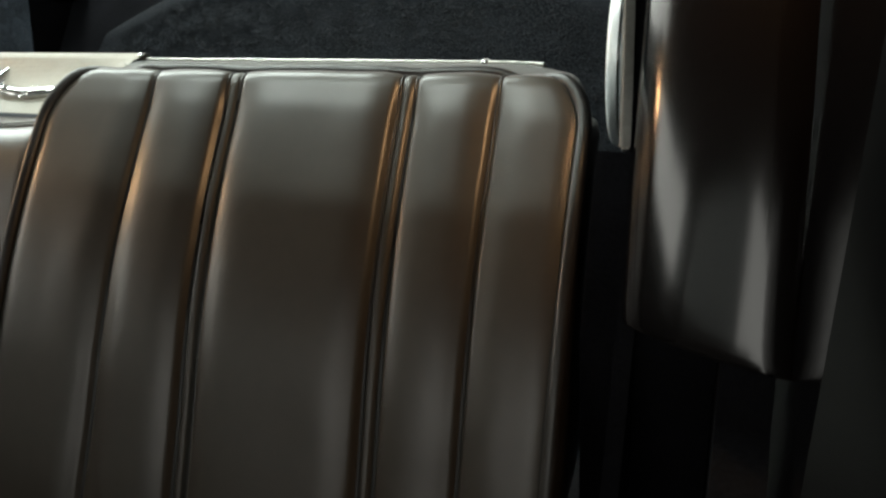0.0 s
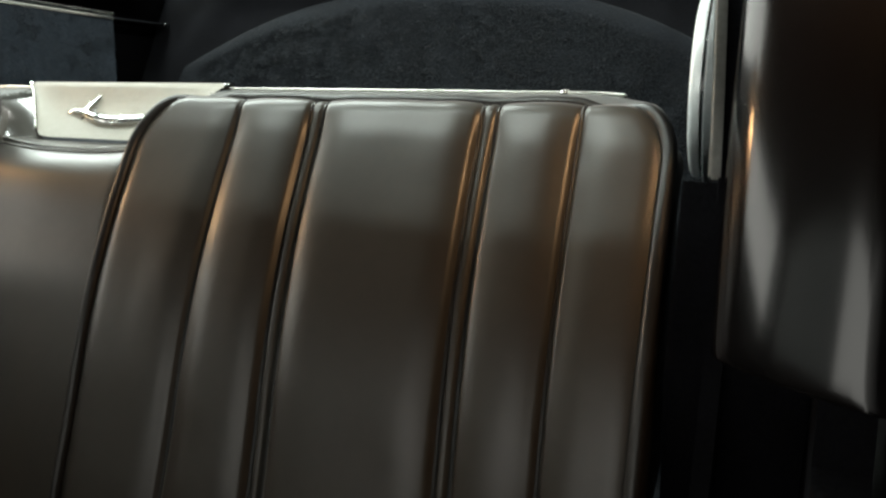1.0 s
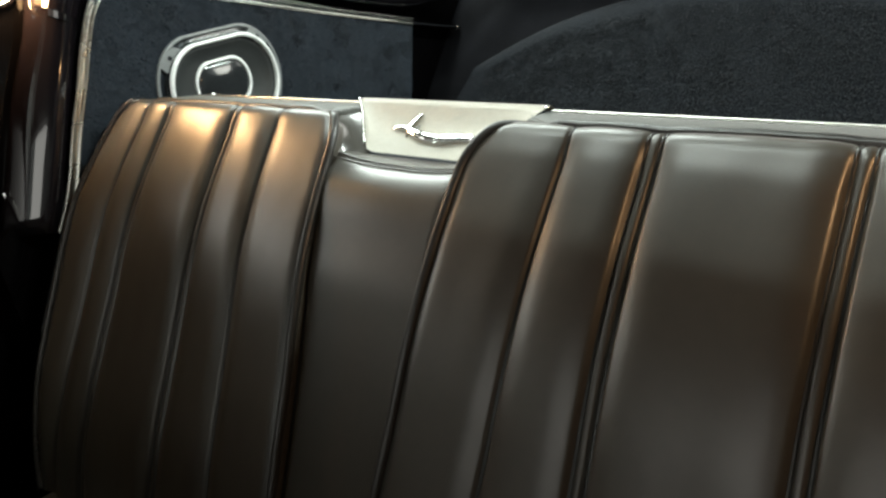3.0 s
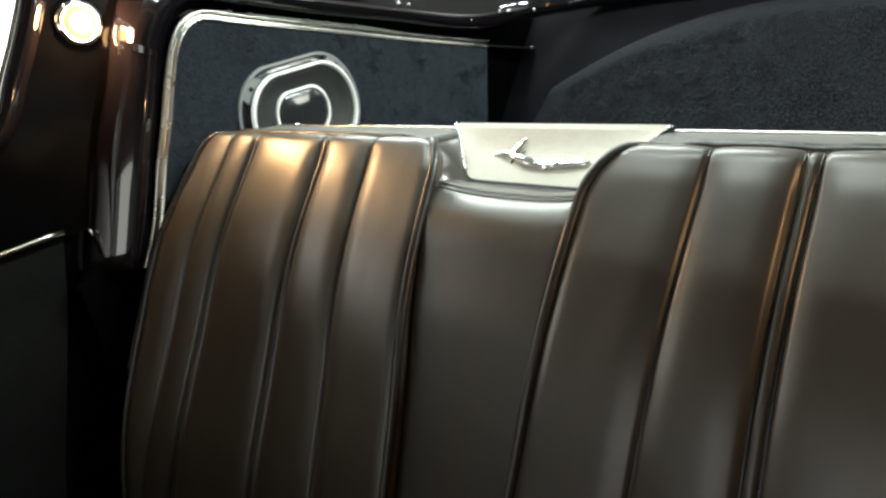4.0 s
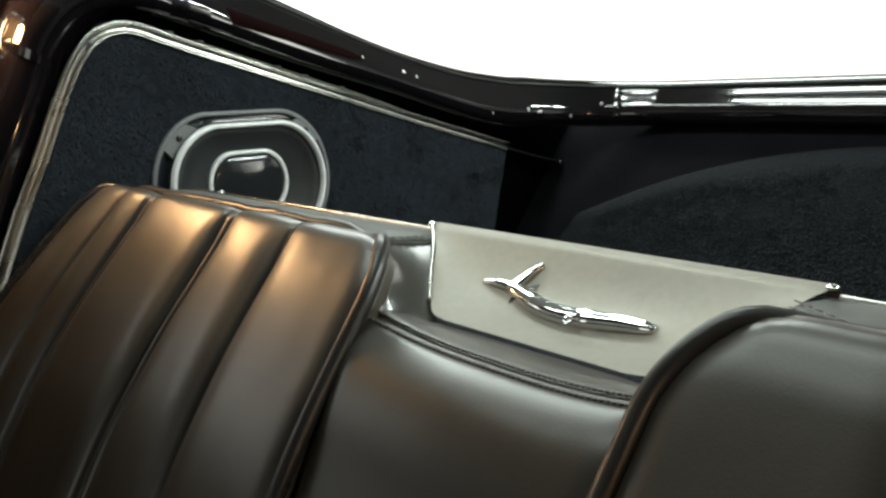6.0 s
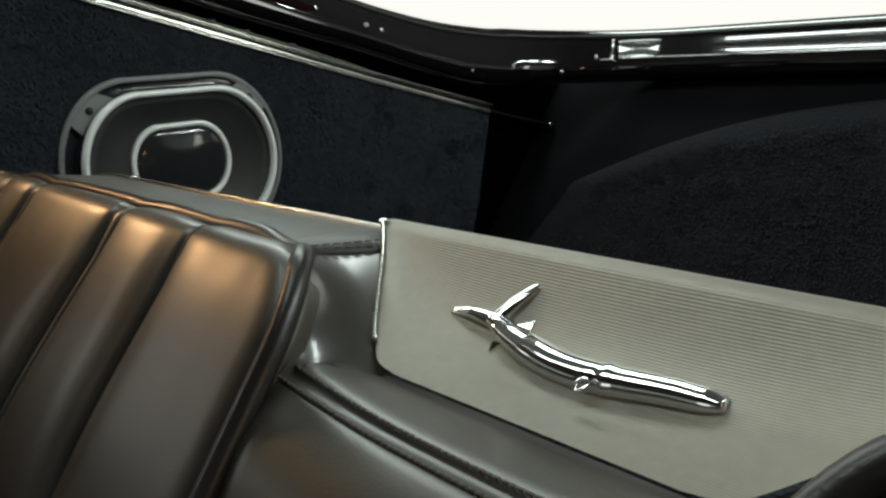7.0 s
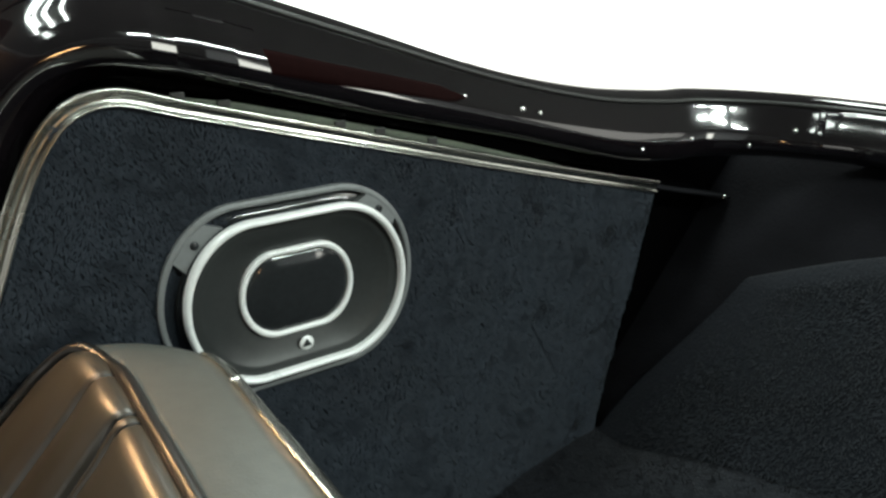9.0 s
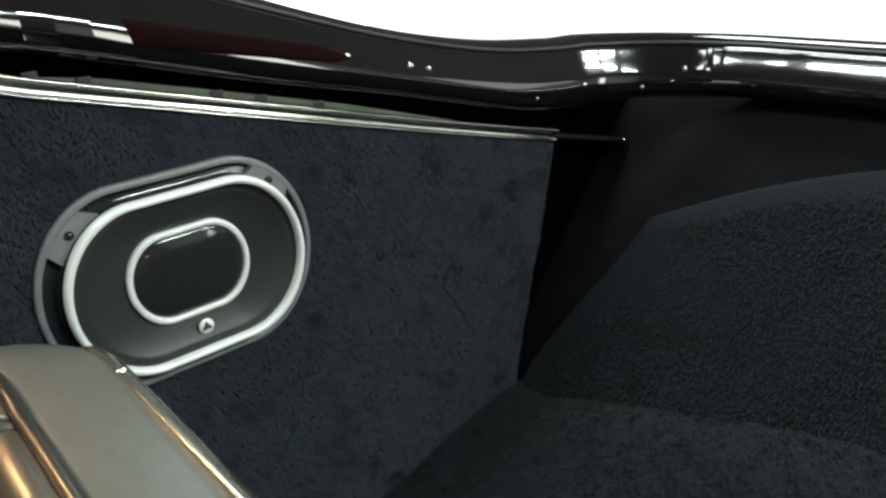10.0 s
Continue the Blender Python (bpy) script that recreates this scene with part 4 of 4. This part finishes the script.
def speaker():
    ob = thing("speaker", "oval car loudspeaker with silver rings in a black carpet panel", "loudspeaker", (0, 0, 0), group="side speakers")
    bm, vs = turned([(0.1342, 0.0990, 0.0), (0.1348, 0.0996, 0.0085), (0.1338, 0.0986, 0.0102), (0.1300, 0.0944, 0.0104), (0.1290, 0.0934, 0.0095), (0.1288, 0.0932, 0.002)])
    bmesh.ops.translate(bm, vec=(-0.0030, 0.0012, 0), verts=bm.verts)
    hang(ob, part("flange_rim", bm, PLASTIC, None, "grey moulded flange rim"))
    bm, vs = turned([(0.1291, 0.0934, 0.0022), (0.1180, 0.0825, 0.0022), (0.1178, 0.0823, 0.014)])
    bmesh.ops.translate(bm, vec=(-0.0015, -0.001, 0), verts=bm.verts)
    hang(ob, part("flange_well", bm, DOME, None, "black recess of the flange"))
    bm, vs = turned([(0.1102, 0.0777, 0.014), (0.1104, 0.0779, 0.0205), (0.1114, 0.0789, 0.0232), (0.1138, 0.0813, 0.0242), (0.1162, 0.0837, 0.0230), (0.1174, 0.0849, 0.0195), (0.1172, 0.0847, 0.0150)])
    hang(ob, part("outer_ring", bm, SILVER, None, "bright silver outer ring"))
    bm, vs = turned([(0.1115, 0.079, 0.0165), (0.1065, 0.0745, 0.0150), (0.1035, 0.072, 0.0158), (0.100, 0.069, 0.0135), (0.083, 0.057, 0.0085), (0.0605, 0.0455, 0.005)])
    hang(ob, part("cone", bm, CONE, None, "dark grey ribbed cone"))
    bm, vs = turned([(0.0610, 0.0460, 0.004), (0.0610, 0.0460, 0.0085), (0.0592, 0.0442, 0.010), (0.0562, 0.0412, 0.0098), (0.0550, 0.040, 0.0080), (0.0548, 0.0398, 0.004)])
    hang(ob, part("inner_ring", bm, SILVER, None, "thin silver inner ring"))
    bm, vs = turned([(0.0565 * math.cos(a), 0.0415 * math.cos(a), 0.004 + 0.010 * math.sin(a)) for a in np.linspace(0, 1.5, 12)])
    bm.faces.new(vs[-1])
    hang(ob, part("dome", bm, DOME, None, "glossy black centre dome"))
    # four ears across the recess, each with a bolt
    wide, slim = oval(0.1298, 0.0938, 144), oval(0.1165, 0.0840, 144)
    for turn in (20, 52, 92, 124):
        lo, hi = turn - 6, turn + 6
        rim = [(x - 0.003, y + 0.001, 0.0022) for x, y in wide[lo:hi + 1]]
        ring = [(x, y, 0.0022) for x, y in slim[lo - 2:hi + 3]]
        hang(ob, part("ear", plate(rim + ring[::-1], (0, 0, 0.0082)), PLASTIC, None, "", smooth=False))
        cx, cy = (np.array(wide[turn]) * 0.45 + np.array(slim[turn]) * 0.55)
        bm = bmesh.new()
        bmesh.ops.create_cone(bm, cap_ends=True, segments=16, radius1=0.0044, radius2=0.0038, depth=0.0024)
        bmesh.ops.translate(bm, vec=(cx - 0.0018, cy + 0.0004, 0.0108), verts=bm.verts)
        hang(ob, part("bolt", bm, DOME, None, "black bolt head"))
    # plain round mark on the cone
    bm = bmesh.new()
    bmesh.ops.create_cone(bm, cap_ends=True, segments=24, radius1=0.0080, radius2=0.0076, depth=0.0012)
    bmesh.ops.translate(bm, vec=(0.002, -0.0585, 0.0128), verts=bm.verts)
    mark = part("mark", bm, SILVER, None, "small round pale mark")
    hang(ob, mark)
    tri = plate([(0.002 + 0.0058 * math.cos(a), -0.0585 + 0.0058 * math.sin(a), 0.0132) for a in (math.pi / 2, math.pi / 2 + 2.1, math.pi / 2 - 2.1)], (0, 0, 0.0008))
    hang(ob, part("mark_shape", tri, CONE, None, "dark three-cornered shape"))
    return ob


SPK_Y, SPK_Z = 0.126, 0.785
left_speaker = speaker()
left_speaker.matrix_basis = Matrix(((0, 0, 1, -side_x(SPK_Y)), (1, 0, 0, SPK_Y), (0, 1, 0, SPK_Z), (0, 0, 0, 1)))
copy_thing(left_speaker, Matrix(((0, 0, -1, side_x(SPK_Y, 1)), (-1, 0, 0, SPK_Y), (0, 1, 0, SPK_Z), (0, 0, 0, 1))))


# ---- round courtesy lamps on the door pillars ----
def lamp_unit(s):
    ob = thing("courtesy_lamp", "small round lit courtesy lamp with a chrome bezel", "lamp", (s * 0.776, -0.186, 1.018), group="courtesy lamps")
    rows = []
    for r, d in ((0.037, 0.0), (0.037, 0.006), (0.034, 0.011), (0.029, 0.013), (0.0255, 0.010), (0.025, 0.004)):
        rows.append([(s * (0.777 - d), -0.186 + r * math.cos(a), 1.018 + r * math.sin(a)) for a in np.linspace(0, 2 * math.pi, 40, endpoint=False)])
    bm, _ = sheet(rows, True)
    hang(ob, part("bezel", bm, CHROME, None, "polished chrome bezel"))
    rows = []
    for a in np.linspace(0, 1.5, 9):
        rows.append([(s * (0.772 - 0.016 * math.sin(a)), -0.186 + 0.0262 * math.cos(a) * math.cos(b), 1.018 + 0.0262 * math.cos(a) * math.sin(b)) for b in np.linspace(0, 2 * math.pi, 32, endpoint=False)])
    bm, vs = sheet(rows, True)
    bm.faces.new(vs[-1])
    hang(ob, part("lamp_glass", bm, BULB, None, "glowing warm white lens"))
    bm = bmesh.new()
    bmesh.ops.create_uvsphere(bm, u_segments=10, v_segments=6, radius=0.0035)
    bmesh.ops.translate(bm, vec=(s * 0.768, -0.186, 1.018 + 0.033), verts=bm.verts)
    hang(ob, part("bezel_screw", bm, SCREW))
    light = bpy.data.lights.new("courtesy_light", "POINT")
    light.energy, light.color, light.shadow_soft_size = LAMP_POWER * (1 if s < 0 else 0.45), (1.0, 0.58, 0.26), 0.022
    lo = new("courtesy_light", light)
    lo.location = (s * 0.748, -0.186, 1.018)
    return ob


for s in (-1, 1):
    lamp_unit(s)


# ---- carpet pile: short leaning tufts, too many to count ----
def pile(name, place, normal, across, up, n, length, label, fibre):
    """place(a, b) maps two numbers in 0..1 to the surface, or None outside it."""
    rng = np.random.default_rng(7)
    verts, faces = [], []
    normal, across, up = Vector(normal), Vector(across), Vector(up)
    for a, b in rng.random((n, 2)):
        q = place(a, b)
        if q is None:
            continue
        q = Vector(q)
        swirl = noise.noise(q * 22) * 1.2 + noise.noise(q * 70) * 1.0 - 1.4
        lean = math.cos(swirl) * across + math.sin(swirl) * up
        tall = length * (0.6 + 0.8 * rng.random()) * (0.85 + 0.3 * noise.noise(q * 40))
        tip = q + normal * tall * 0.8 + lean * tall * 0.8
        side = normal.cross(lean) * (0.00045 + 0.0004 * rng.random())
        k = len(verts)
        verts += [q - side, q + side, tip + side * 0.3, tip - side * 0.3]
        faces.append((k, k + 1, k + 2, k + 3))
    me = bpy.data.meshes.new(name)
    me.from_pydata([tuple(v) for v in verts], [], faces)
    me.materials.append(fibre)
    return tagged(new(name, me), label, "carpet pile", kind="stuff")


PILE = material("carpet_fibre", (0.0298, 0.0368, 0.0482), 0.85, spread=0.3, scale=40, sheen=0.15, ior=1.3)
# Side pile's fibre again, its colour darkened for shade on slope and well.
PILE_SHADED = material("shaded_carpet_fibre", (0.01606, 0.01843, 0.02268), 0.9, spread=0.35, scale=40, sheen=0.1, ior=1.25)
shape_line = np.array(LEG + TOP)


def left_panel(a, b):
    y = -0.24 + 0.90 * a
    z = 0.345 + 0.645 * b
    if math.hypot((y - SPK_Y) / 0.134, (z - SPK_Z) / 0.095) < 1:
        return None
    seam = 0.443 + (0.653 - z) * 0.53
    if 0.553 < z < 0.653 and abs(y - seam) < 0.004 * (0.6 + noise.noise(Vector((0, y * 60, z * 60)))):
        return None
    lim_top = float(np.interp(y, [-0.053, -0.018, 0.668], [0.975, 0.981, 0.785]))
    front = float(np.interp(z, shape_line[:7, 1], shape_line[:7, 0])) + 0.009
    back_edge = 0.571 + (0.668 - 0.571) * max(-0.2, (z - 0.444) / (0.793 - 0.444))
    if z > lim_top or y < front or y > back_edge - 0.002:
        return None
    return (-side_x(y) + 0.0004, y, z)


def rear_panel(a, b):
    u = 2 * a - 1
    z1 = 0.798 - 0.135 * abs(u) ** 2.4
    z = 0.345 + (z1 - 0.345) * b
    x = u * rear_half(z) * 0.998
    thin = min((1 - abs(u)) / 0.16, (1 - b) / 0.10)      # the pile thins out towards the cut edge
    if thin < 0.5 + 0.5 * noise.noise(Vector((x * 900, 3.1, z * 900))):
        return None
    return (x, 0.585 + 0.33 * (z - 0.442) / 0.40 - 0.011, z)


def well_floor(a, b):
    x, y = -0.69 + 1.38 * a, 0.03 + 0.64 * b
    z = well_z(x, y)
    if z < 0.442 + 0.40 * (y - 0.575) / 0.33 - 0.004:
        return None
    return (x, y, z + 0.0005)


pile("carpet_pile_side", left_panel, (1, 0, 0), (0, 1, 0), (0, 0, 1), 230000, 0.0042, "short black-blue carpet pile on the side panel", PILE)
pile("carpet_pile_rear", rear_panel, (0, -0.77, 0.64), (1, 0, 0), (0, 0.64, 0.77), 110000, 0.0050, "short black carpet pile on the rear slope", PILE_SHADED)
pile("carpet_pile_floor", well_floor, (0, 0, 1), (1, 0, 0), (0, 1, 0), 70000, 0.0055, "short black carpet pile in the well", PILE_SHADED)
